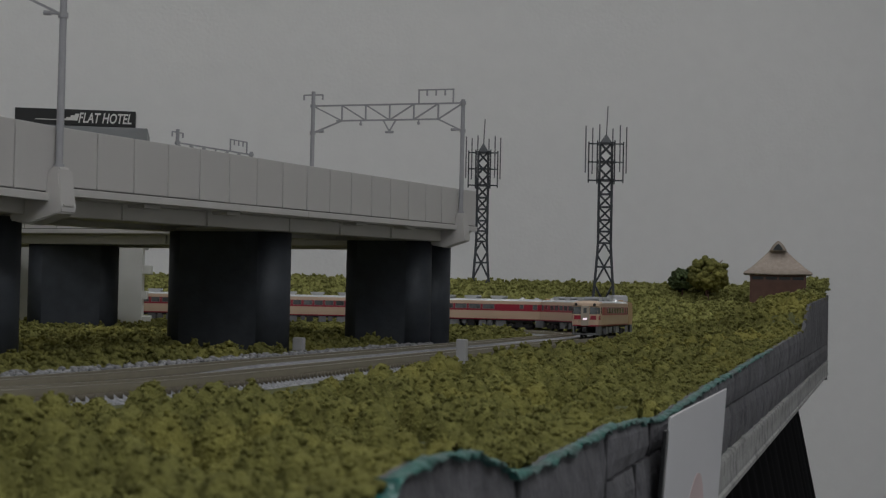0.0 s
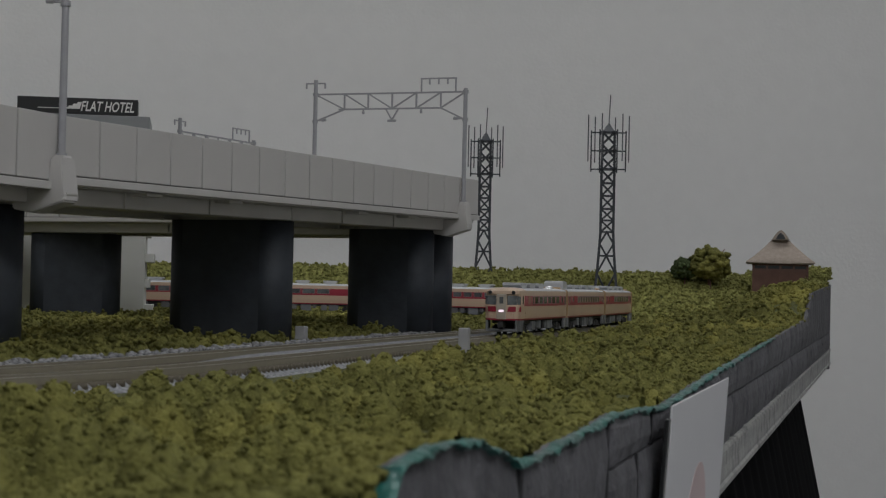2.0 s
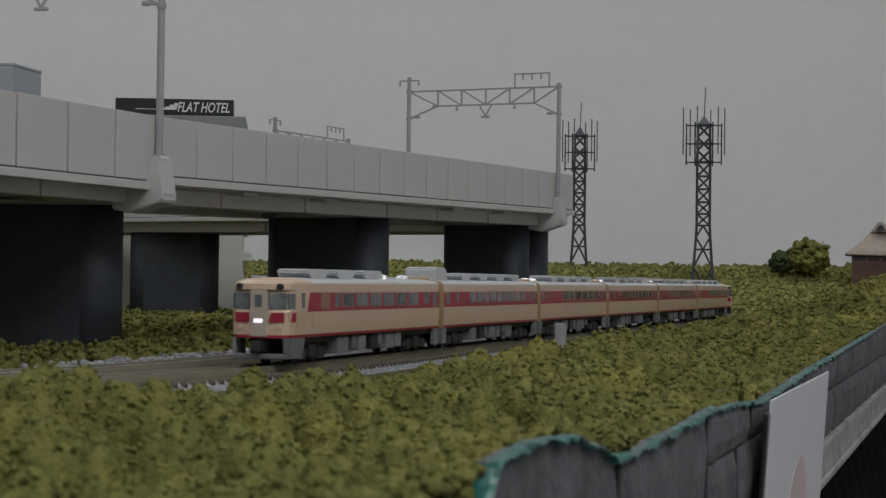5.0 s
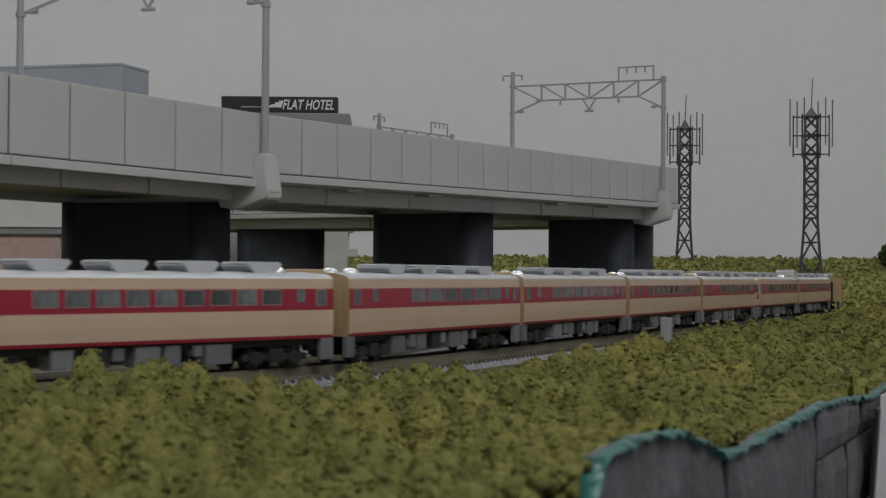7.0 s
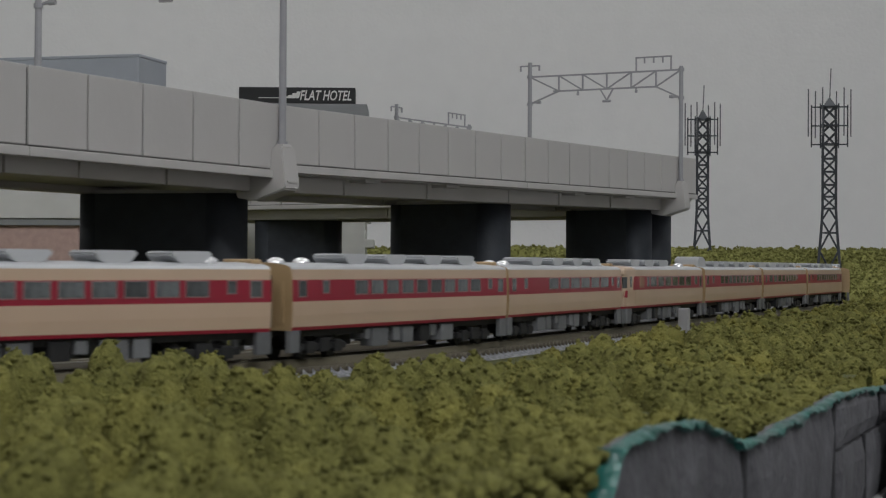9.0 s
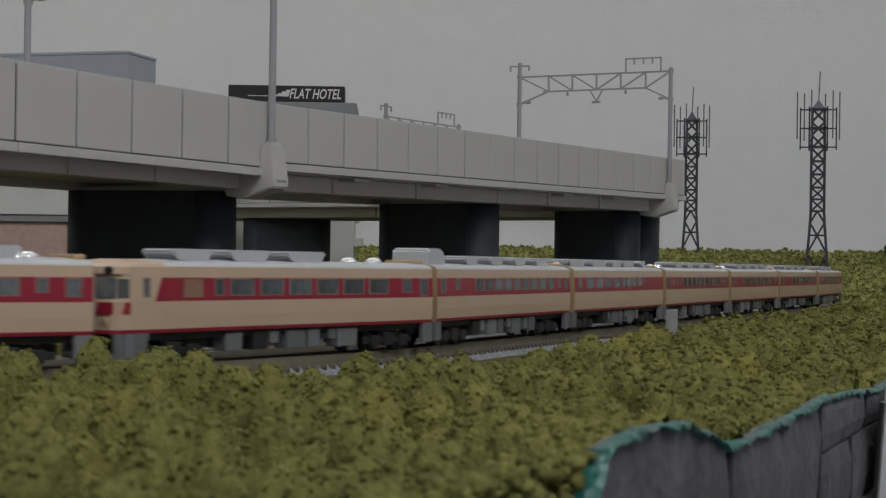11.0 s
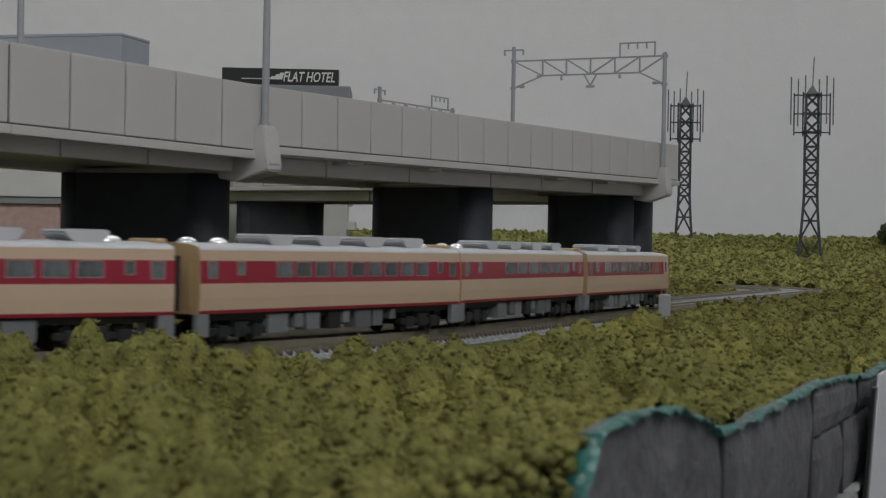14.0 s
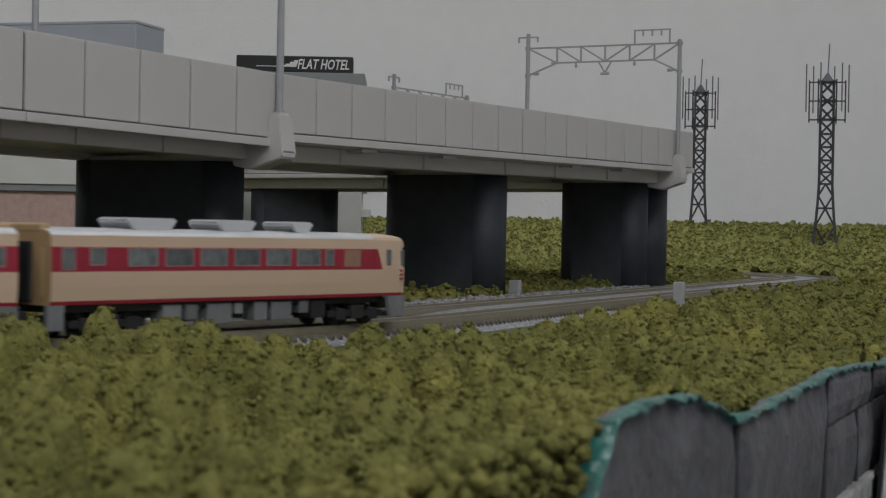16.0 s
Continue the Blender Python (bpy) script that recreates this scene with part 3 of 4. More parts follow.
def viaduct_span(p, length, width, label, drop=0.0):
    """One span of the viaduct; p is the near end of its near face."""
    t = thing("viaduct_span", label, "viaduct", frame_at(p, VH), "viaduct spans")
    parapet(t, -1.5, 0, length, 26.3, 1, drop)
    parapet(t, -width + 1.5, 0, length, 26.3, -1)
    part("deck", boxes((-width + 1, -2, 0, length, 57.0, 59.5)), M_CONC_S, t)
    part("girder", boxes((-18, -8, 0.4, length - 0.4, 50.8, 57.0), bevel=0.4), M_CONC_S, t)
    part("girder", boxes((-width + 8, -width + 18, 0.4, length - 0.4, 50.8, 57.0), bevel=0.4), M_CONC_S, t)
    part("soffit", boxes((-width + 18, -18, 0.4, length - 0.4, 53.2, 57.0)), M_CONC_S, t)
    for y in (length * 0.33, length * 0.66):
        part("rib", boxes((-8, -1, y - 6, y + 6, 55.8, 57.0)), M_CONC_S, t)
        part("web", boxes((-8, -7.2, y - 11, y - 10.2, 50.9, 57.0)), M_CONC_S, t)
    return t


def corbel(at):
    t = thing("pole_corbel", "light grey corbel block carrying a catenary pole", "corbel", at, "pole corbels")
    bm = bmesh.new()
    prism(bm, [(-14, 57), (-14, 48.6), (-6, 47.2), (6.4, 51.2), (6.4, 53.2), (4.9, 66.0), (0.6, 66.0), (0.6, 57)], -4.6, 4.6, "y")
    bmesh.ops.bevel(bm, geom=list(bm.edges), offset=0.5, segments=2, affect="EDGES", clamp_overlap=True)
    part("block", bm, M_CONC, t)
    bm = bmesh.new()
    prism(bm, [(0.7, 66.0), (4.6, 66.0), (4.2, 67.0), (1.0, 67.0)], -2.6, 2.6, "y")
    part("pole_seat", bm, M_CONC, t, "small raised seat under the pole")
    part("bolt_plate", boxes((6.0, 6.7, -3.2, 3.2, 53.6, 54.3)), M_CONC_S, t)
    return t


def viaducts():
    la = "light grey plastic double-track viaduct span with panelled parapet walls"
    ends = [326.0, 469.5, 589.0, 775.5, 962.0, 992.0]
    for a, b in zip(ends[:-1], ends[1:]):
        pa, pb = viaduct_point(a), viaduct_point(b)
        run = float(np.linalg.norm(pb - pa))
        t = viaduct_span(pa, run - 0.3, 92.0, la, 2.2 if b < 600 else 0.0)
        climb = math.atan((rise_at(b) - rise_at(a)) / run)
        t.matrix_basis = lifted(frame_at(pa, VH) @ Matrix.Rotation(climb, 4, "X"), rise_at(a))
    pl = "dark grey rounded concrete pier under the viaduct"
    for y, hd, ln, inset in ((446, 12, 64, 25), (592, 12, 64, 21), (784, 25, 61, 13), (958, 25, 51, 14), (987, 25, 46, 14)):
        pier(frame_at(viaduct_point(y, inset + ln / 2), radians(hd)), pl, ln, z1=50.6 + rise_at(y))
    for y, hd, w in ((586.5, 14, 96.0), (962.0, 24.5, 93.6)):
        corbel(lifted(frame_at(viaduct_point(y), VH), rise_at(y)))
        gantry(lifted(frame_at(viaduct_point(y, -2.2), radians(hd)), rise_at(y)), w, z0=66.0, zb=135.0 if y < 600 else 130.0)
    # the second viaduct farther back
    h2 = radians(-60.6)
    w2 = np.array([math.sin(h2), math.cos(h2)])
    for k in range(4):
        p = np.array([90.0, 1091.0]) + w2 * 160 * k
        t = viaduct_span(p, 159.6, 92.0, la)
        t.matrix_basis = lifted(frame_at(p, h2), 5.0)
    for x, y in ((-157, 1160),):
        pier(frame_at(np.array([x, y]), 0.0), "dark grey pier under the rear viaduct", 60, 24, z1=55.6)
    gantry(frame_at(np.array([-40.0, 1165.0]), h2), zb=120.5, label="grey overhead line gantry on the rear viaduct")


viaducts()

# ---- steel towers ----


def tower(at, height, w0, w1, label):
    """Lattice antenna tower: w0 and w1 are its widths at the foot and under the head."""
    t = thing("antenna_tower", label, "radio tower", at, "antenna towers")
    hz = height * 0.63                       # top of the lattice
    top = height * 0.82

    def half(z):
        f = z / hz
        return (w0 + (w1 - w0) * min(1, f / 0.5) ** 0.75) / 2
    lv = [0, 0.06, 0.20, 0.335, 0.43, 0.52, 0.61, 0.70, 0.80, 0.90, 1.0]
    zs = [hz * v for v in lv]
    for sx in (-1, 1):
        for sy in (-1, 1):
            bm = bmesh.new()
            rows = []
            for z in [-14.0] + zs + [top]:
                h = half(max(min(z, hz), 0.0)) * (0.92 if z == top else 1.0)
                rows.append([bm.verts.new((sx * h + a, sy * h + b, z)) for a, b in ((-1.25, -1.25), (1.25, -1.25), (1.25, 1.25), (-1.25, 1.25))])
            for r0, r1 in zip(rows[:-1], rows[1:]):
                for i in range(4):
                    bm.faces.new((r0[i], r0[(i + 1) % 4], r1[(i + 1) % 4], r1[i]))
            bm.faces.new(rows[0])
            bm.faces.new(rows[-1])
            part("leg", bm, M_STEEL, t)
    for k in range(4):
        rot = Matrix.Rotation(k * math.pi / 2, 4, "Z")
        runs = []
        for i, (a, b) in enumerate(zip(zs[:-1], zs[1:])):
            ha, hb = half(a), half(b)
            if i in (1, 3):
                runs += [((0, -ha, a), (-hb, -hb, b), 1.6), ((0, -ha, a), (hb, -hb, b), 1.6)]
            elif i in (2, 4):
                runs += [((-ha, -ha, a), (0, -hb, b), 1.6), ((ha, -ha, a), (0, -hb, b), 1.6)]
            else:
                runs += [((-ha, -ha, a), (hb, -hb, b), 1.4), ((ha, -ha, a), (-hb, -hb, b), 1.4)]
            if i not in (2, 4):
                runs.append(((-ha, -ha, a), (ha, -ha, a), 1.4))
        zz = np.linspace(hz, top, 4)
        for a, b in zip(zz[:-1], zz[1:]):
            h = half(hz)
            runs += [((-h, -h, a), (h, -h, b), 1.4), ((h, -h, a), (-h, -h, b), 1.4)]
        for a, b, w in runs:
            bm = beam(bmesh.new(), a, b, w)
            bmesh.ops.transform(bm, matrix=rot, verts=bm.verts)
            part("brace", bm, M_STEEL, t)
    # head: three decks of arms, antenna panels round them
    h1 = half(hz)
    r = w1 * 1.36
    for z in (hz + 1, (hz + top) / 2, top - 1):
        part("deck", boxes((-h1 - 1.2, h1 + 1.2, -h1 - 1.2, h1 + 1.2, z - 0.9, z + 0.9)), M_STEEL, t)
        for k in range(6):
            a = k * math.pi / 3
            part("arm", beam(bmesh.new(), (0, 0, z), (r * math.cos(a), r * math.sin(a), z), 1.25), M_STEEL, t)
    for k in range(6):
        a = k * math.pi / 3
        c, s = math.cos(a), math.sin(a)
        bm = bmesh.new()
        beam(bm, (r * c, r * s, hz - 1.5), (r * c, r * s, top + 1), 1.35)
        part("mount_pole", bm, M_STEEL, t)
        bm = bmesh.new()
        a2 = a + 0.2
        beam(bm, (r * 1.2 * math.cos(a2), r * 1.2 * math.sin(a2), hz + (top - hz) * 0.22), (r * 1.2 * math.cos(a2), r * 1.2 * math.sin(a2), top + (height - top) * 0.45), 1.25, 0.9)
        part("antenna", bm, M_ANT, t, "pale grey rod antenna")
    bm = bmesh.new()
    rod(bm, (0, 0, top), (0, 0, top + 8), h1 * 1.35, 4, 0.8)
    bmesh.ops.rotate(bm, cent=(0, 0, 0), matrix=Matrix.Rotation(math.pi / 4, 3, "Z"), verts=bm.verts)
    part("cap", bm, M_STEEL, t)
    bm = bmesh.new()
    rod(bm, (0, 0, top + 4), (1.2, 0, height), 0.55, 6)
    part("lightning_rod", bm, M_ANT, t, "thin grey lightning rod")
    return t


TLAB = "dark grey plastic lattice tower with rod antennas"
tower(mm(174.5, 1700, 23, -6), 184, 20, 10.8, TLAB)
tower(mm(286.5, 1625, 17, -10), 198, 23, 12.3, TLAB)

# ---- hut and tree on the hill ----


def hut(at):
    t = thing("thatched_hut", "brown timber hut with a grey-brown thatched hip roof", "hut", at)
    part("wall", boxes((-25, 25, -16, 16, -14, 15.5), bevel=0.4), M_HUTW, t)
    for z in (13.8,):
        part("eaves_board", boxes((-26.2, 26.2, -17.2, 17.2, z, z + 1.2)), M_HUTW, t)
    for x in (-25.4, -12.5, 0, 12.5, 25.4):
        part("post", boxes((x - 0.9, x + 0.9, -17, -15.7, -14, 15)), M_HUTW, t)
    part("window_strip", boxes((-24, 24, -16.3, -15.9, 10.5, 13.4)), M_GLASS_D, t, "dark open strip under the eaves")
    bm = bmesh.new()
    zs = [(15.2, 32, 22), (17.2, 32.4, 22.4), (22, 25.5, 17.2), (30, 16.5, 10.5), (38, 8.5, 4.4), (41, 6.2, 2.4)]
    rings = []
    for z, a, b in zs:
        rings.append([bm.verts.new((sx * a, sy * b, z)) for sx, sy in ((-1, -1), (-.35, -1.02), (.35, -1.02), (1, -1), (1, 1), (.35, 1.02), (-.35, 1.02), (-1, 1))])
    for r0, r1 in zip(rings[:-1], rings[1:]):
        for i in range(8):
            bm.faces.new((r0[i], r0[(i + 1) % 8], r1[(i + 1) % 8], r1[i]))
    bm.faces.new(rings[0])
    bm.faces.new(rings[-1])
    bmesh.ops.bevel(bm, geom=list(bm.edges), offset=0.7, segments=2, affect="EDGES", clamp_overlap=True)
    part("roof", bm, M_THATCH, t, "grey-brown thatched hip roof", smooth=True)
    bm = bmesh.new()
    prism(bm, [(-8.5, 38), (8.5, 38), (5.5, 43), (2.5, 46.5), (0, 48), (-2.5, 46.5), (-5.5, 43)], -11.5, 8, "y")
    bmesh.ops.bevel(bm, geom=list(bm.edges), offset=0.6, segments=2, affect="EDGES", clamp_overlap=True)
    part("gable", bm, M_THATCH, t)
    bm = bmesh.new()
    prism(bm, [(-4.6, 39), (4.6, 39), (2.5, 43), (0, 45), (-2.5, 43)], -12.0, -11.2, "y")
    part("smoke_vent", bm, M_GLASS_D, t, "dark open smoke vent in the gable")
    return t


hut(mm(451, 1600, 39, -14))


def bush_tree(x, y, z, size, material, label, seed):
    t = thing("foam_tree", label, "tree", mm(x, y, z), "foam trees")
    bm = bmesh.new()
    rod(bm, (0, 0, -14), (0, 0, size * 0.7), size * 0.07, 7, size * 0.03)
    rnd = random.Random(seed)
    for k in range(5):
        a = rnd.uniform(0, 6.28)
        rod(bm, (0, 0, size * 0.3), (size * 0.5 * math.cos(a), size * 0.5 * math.sin(a), size * rnd.uniform(0.6, 0.9)), size * 0.035, 5, size * 0.015)
    part("trunk", bm, M_HUTW, t)
    rng = np.random.default_rng(seed)
    n = 420
    d = rng.normal(size=(n, 3))
    d /= np.linalg.norm(d, axis=1, keepdims=True)
    lob = np.array([1 + 0.35 * noise.noise(Vector(v) * 1.9 + Vector((seed, 0, 0))) for v in d])
    r = size * 0.62 * lob * rng.uniform(0.55, 1.0, n) ** 0.5
    P = d * r[:, None] * (1, 1, 0.8) + (0, 0, size * 0.36)
    ob = clumps("crown", P, rng.uniform(0.06, 0.13, n) * size, MID, material, rng, "")
    for k in ("label", "category"):
        if k in ob:
            del ob[k]
    ob.parent = t


bush_tree(392, 1640, 43, 30, M_FOAM, "rounded light green foam tree beside the hut", 4)
bush_tree(370, 1650, 41.5, 20, M_BUSH_D, "small dark green foam bush beside a tree", 9)

# ---- buildings behind the viaduct ----


def word(parent, text, size, width, at, material, shear=0.25):
    cu = bpy.data.curves.new("lettering", "FONT")
    cu.body, cu.size, cu.extrude, cu.shear, cu.align_x = text, size * U, 0.15 * U, shear, "LEFT"
    cu.offset = 0.00012
    cu.resolution_u = 3
    tmp = bpy.data.objects.new("lettering", cu)
    scene.collection.objects.link(tmp)
    dg = bpy.context.evaluated_depsgraph_get()
    me = bpy.data.meshes.new_from_object(tmp.evaluated_get(dg))
    bpy.data.objects.remove(tmp)
    xs = [v.co.x for v in me.vertices]
    ys = [v.co.y for v in me.vertices]
    me.transform(Matrix.Diagonal((width * U / (max(xs) - min(xs)), size * U / (max(ys) - min(ys)), 1, 1)))
    me.materials.clear()
    me.materials.append(material)
    ob = new("lettering", me)
    ob.parent, ob.matrix_basis = parent, at
    ob["label"] = "white slanted lettering FLAT HOTEL"
    return ob


def hotel():
    # Set back and scaled about the eye, keeping its outline from the camera.
    t = thing("hotel", "pale grey hotel block with a black rooftop sign", "building", mm(-158.3, 1310, -8.9, 4) @ Matrix.Scale(1.0917, 4))
    part("wall", boxes((-60, 30, 0, 60, 0, 135.5), bevel=0.5), M_HOTEL, t)
    for k in range(7):
        part("balcony", boxes((24, 36 - (k % 2) * 3, 4, 56, 8 + 18 * k, 14 + 18 * k), bevel=0.3), M_HOTEL, t)
    part("roof_slab", boxes((-64, 31, -4, 64, 135.5, 145.8), bevel=0.5), M_HOTEL_R, t)
    s = part("sign_board", boxes((-60, 22.5, -3, 14, 146.2, 157.4), bevel=0.4), M_BLACK, t, "black rooftop sign board")
    word(s, "FLAT HOTEL", 7.2, 36.5, Matrix.Translation((-17.0 * U, -3.3 * U, 148.4 * U)) @ Matrix.Rotation(math.pi / 2, 4, "X"), M_LETTER)
    bm = bmesh.new()
    prism(bm, [(-46, 149.6), (-17.5, 149.6), (-16, 154.4), (-19, 154.4), (-19.2, 153.2), (-22, 153.2), (-22.2, 151.8), (-25, 151.8), (-25.2, 150.8), (-31, 150.8), (-31.2, 150.1), (-46, 150.1)], -3.4, -2.9, "y")
    part("emblem", bm, M_LETTER, s, "plain pale skyline shape")


hotel()


def blue_block():
    t = thing("blue_grey_building", "blue-grey flat-roofed building behind the viaduct", "building", mm(-204, 880, -4, -13))
    part("wall", boxes((-120, 0, 0, 34, 0, 138), bevel=0.6), M_BLUE, t)
    part("parapet_cap", boxes((-120.2, 0.2, -0.2, 34.2, 138, 139.6), bevel=0.3), M_BLUE, t)
    for k in range(5):
        for i in range(4):
            part("window", boxes((-70 + 17 * i, -58 + 17 * i, -0.4, 0.4, 12 + 21 * k, 24 + 21 * k)), M_GLASS_D, t)


blue_block()


def pink_block():
    t = thing("pink_building", "low pink brick building with a grey flat roof", "building", mm(-222, 830, -6))
    part("wall", boxes((-190, 0, 0, 60, 0, 50), bevel=0.4), M_PINK, t)
    part("fascia", boxes((-192, 2, -2, 62, 50, 53.5), bevel=0.3), M_HOTEL_R, t)
    part("roof", boxes((-193, 3, -3, 63, 53.5, 76), bevel=0.3), M_HOTEL, t)


pink_block()

# ---- the layout's edge ----


def side_point(s, o):
    return edge_point(s, o), HEAD


def top_of_wall(s):
    z = float(np.interp(s, [r[0] for r in RIM], [r[1] for r in RIM]))
    return z + 0.9 * noise.noise(Vector((s / 12.0, 2.0, 0))) + 0.5 * noise.noise(Vector((s / 4.0, 5.0, 0)))


def retaining_wall():
    t = thing("retaining_wall", "dark grey carved stone retaining wall along the layout edge", "retaining wall", kind="structure")
    rnd = random.Random(4)
    z0 = -27.3
    # backing, just behind the stones
    def end(z):
        """The near end of the wall slopes out towards its foot."""
        return -334.0 - 1.1 * max(0.0, 3.5 - z)

    def placed(s, o, z):
        a = s + (end(z) + 334.0) * max(0.0, 1 - (s + 334.0) / 30.0)
        return (*side_point(a, o)[0], z)
    ss = np.arange(-334, 1168, 3.0)
    bm = bmesh.new()
    rows = []
    for s in ss:
        zt = top_of_wall(s) - 0.6
        rows.append([bm.verts.new(placed(s, o, z)) for o, z in ((142, z0), (145.2, z0), (145.2, zt), (144, zt))])
    for r0, r1 in zip(rows[:-1], rows[1:]):
        for i in range(4):
            bm.faces.new((r0[i], r0[(i + 1) % 4], r1[(i + 1) % 4], r1[i]))
    bm.faces.new(rows[-1])
    bm.faces.new(list(reversed(rows[0])))
    part("backing", bm, M_STONE, t)
    bounds = [None, -27.0, -11.0, None]
    cuts = [-334.0, -263.0, -180.0]                  # tall stones at the near end, one row up to the rim
    for row in (1, 2):
        s = -334.0 if row != 1 else -180.0
        while s < 1160:
            w = rnd.uniform(34, 70) if s < 715 else rnd.uniform(30, 52)
            e = min(s + w, 1165)
            tall = row == 2 and s < -181
            if tall:
                e = cuts[cuts.index(s) + 1]
            bm = bmesh.new()
            k = max(3, int((e - s) / (1.2 if s < 0 else 3)))
            cols = []
            for i in range(k + 1):
                a = s + 0.6 + (e - s - 1.2) * i / k
                lo = (bounds[1] if tall else bounds[row]) + 0.3
                dip = 2.0 * max(0.0, 1 - min(a - s, e - a) / 5.0)
                hi = (bounds[row + 1] if row < 2 else top_of_wall(a)) - 0.3
                prof = [(144.8, lo), (146.2 - 0.5 * dip + 0.5 * noise.noise(Vector((a / 6, row, 1))), lo), (147.2 - dip + 1.0 * noise.noise(Vector((a / 9, row, 3))), (lo * 2 + hi) / 3),
                        (147.3 - dip + 1.0 * noise.noise(Vector((a / 9, row, 5))), (lo + 3 * hi) / 4), (146.4 - 0.5 * dip + 0.5 * noise.noise(Vector((a / 6, row, 7))), hi), (144.8, hi)]
                cols.append([bm.verts.new(placed(a, o, z)) for o, z in prof])
            for c0, c1 in zip(cols[:-1], cols[1:]):
                for j in range(6):
                    bm.faces.new((c0[j], c0[(j + 1) % 6], c1[(j + 1) % 6], c1[j]))
            bm.faces.new(cols[0])
            bm.faces.new(list(reversed(cols[-1])))
            part("stone", bm, M_STONE, t)
            # Dark strips added in the grooves, as painted shade of the cracks.
            if e < -100:
                bm = bmesh.new()
                lo, hi = (bounds[1] if tall else bounds[row]), (bounds[row + 1] if row < 2 else top_of_wall(e) - 1.2)
                w = 1.7 if tall else 1.2
                lean = rnd.uniform(-1.5, 1.5)
                ring = [[bm.verts.new(placed(e + lean * (k - 0.5) + 0.7 * noise.noise(Vector((k * 3.0, e, 0))) + a, o, lo + (hi - lo) * k)) for a, o in ((-w, 145.3), (-0.6 * w, 146.6), (0.6 * w, 146.6), (w, 145.3))]
                        for k in (0.0, 0.2, 0.4, 0.6, 0.8, 1.0)]
                for r0, r1 in zip(ring[:-1], ring[1:]):
                    for j in range(4):
                        bm.faces.new((r0[j], r0[(j + 1) % 4], r1[(j + 1) % 4], r1[j]))
                bm.faces.new(ring[0])
                bm.faces.new(list(reversed(ring[-1])))
                part("crack_shade", bm, M_CRACK_SHADE, t, "dark strip added for the shade of an upright crack")
            s = e
    # paint along the top
    bm = bmesh.new()
    rows = []
    for s in np.arange(-334, 330, 1.5):
        zt = top_of_wall(s)
        f = 0.6 + 1.1 * noise.noise(Vector((s / 9, 9, 0))) + 0.8 * noise.noise(Vector((s / 2.5, 4, 0))) - 0.5 * float(smooth01((s - 60) / 200))
        f = max(f, 0.05)
        pr = [(144.6, zt - 1.4), (145, zt - 0.5), (146, zt + 0.1), (147.2, zt - 0.1), (147.6, zt - 0.4 * f - 0.2), (147.8, zt - 1.25 * f + 0.1), (145.6, zt - 1.4 * f)]
        rows.append([bm.verts.new(placed(s, o + 0.3 * noise.noise(Vector((s / 5, z, 0))), z)) for o, z in pr])
    for r0, r1 in zip(rows[:-1], rows[1:]):
        for i in range(6):
            bm.faces.new((r0[i], r0[i + 1], r1[i + 1], r1[i]))
    part("painted_rim", bm, M_TEAL, t, "rough teal paint along the top of the wall", smooth=True)
    bm = bmesh.new()
    rows = []
    for i in range(40):
        z = 5.0 - 1.2 * i
        w = 0.5 + 0.8 * noise.noise(Vector((z / 2, 3, 0)))
        rows.append([bm.verts.new((*side_point(end(z) + a, o)[0], z)) for a, o in ((0.3, 144.2), (-0.5, 145.2), (-0.5, 146.4), (0.2, 147.4), (w, 147.8))])
    for r0, r1 in zip(rows[:-1], rows[1:]):
        for i in range(4):
            bm.faces.new((r0[i], r0[i + 1], r1[i + 1], r1[i]))
    part("painted_end", bm, M_TEAL, t, "rough teal paint down the near end of the wall", smooth=True)
    # return at the far end
    p = side_point(1166, 146)[0]
    part("end_wall", boxes((p[0] - 4, p[0] + 1, p[1], 1786, -46, 36)), M_STONE, t)
    part("end_wall", boxes((-1950, p[0] - 4, 1782, 1786, -46, 34)), M_STONE, t)
    # edging below
    e = thing("edge_trim", "worn white ribbed edging strip under the wall", "trim", kind="structure")
    bm = bmesh.new()
    rows = []
    for s in np.arange(-350, 1168, 2.0):
        k = 0.1 * noise.noise(Vector((s / 3.1, 1, 1)))
        pr = [(138, -41.5), (147.0, -41.5), (147.9, -41.0), (148.0, -39.2), (147.2, -38.6), (147.4 + 0.5 * k, -37), (147.2 + 0.9 * k, -33.5), (147.4 - 0.8 * k, -30), (147.2, -28.4), (148.0, -28.0), (147.6, -26.8), (138, -26.8)]
        rows.append([bm.verts.new((*side_point(s, o)[0], z)) for o, z in pr])
    n = len(pr)
    for r0, r1 in zip(rows[:-1], rows[1:]):
        for i in range(n):
            bm.faces.new((r0[i], r0[(i + 1) % n], r1[(i + 1) % n], r1[i]))
    bm.faces.new(rows[-1])
    bm.faces.new(list(reversed(rows[0])))
    part("strip", bm, M_TRIM, e)
    # black cloth round the table
    c = thing("table_skirt", "black cloth skirt hanging in folds round the table", "table skirt", kind="structure")
    bm = bmesh.new()
    zs = np.linspace(-42, -948, 30)
    rows = []
    for s in np.arange(-343, 1092, 4.0):
        fold = math.sin(s / 8.0 + 2 * noise.noise(Vector((s / 60, 0, 0))))
        rows.append([bm.verts.new((*side_point(s, 118 + 3 * fold * min(3.0, 0.3 + (-z - 42) / 300) + 0.20 * (-z - 42))[0], z)) for z in zs])
    for r0, r1 in zip(rows[:-1], rows[1:]):
        for i in range(len(zs) - 1):
            bm.faces.new((r0[i], r0[i + 1], r1[i + 1], r1[i]))
    ob = part("cloth", bm, M_CLOTH, c, smooth=True)
    sol = ob.modifiers.new("thick", "SOLIDIFY")
    sol.thickness = 0.0015
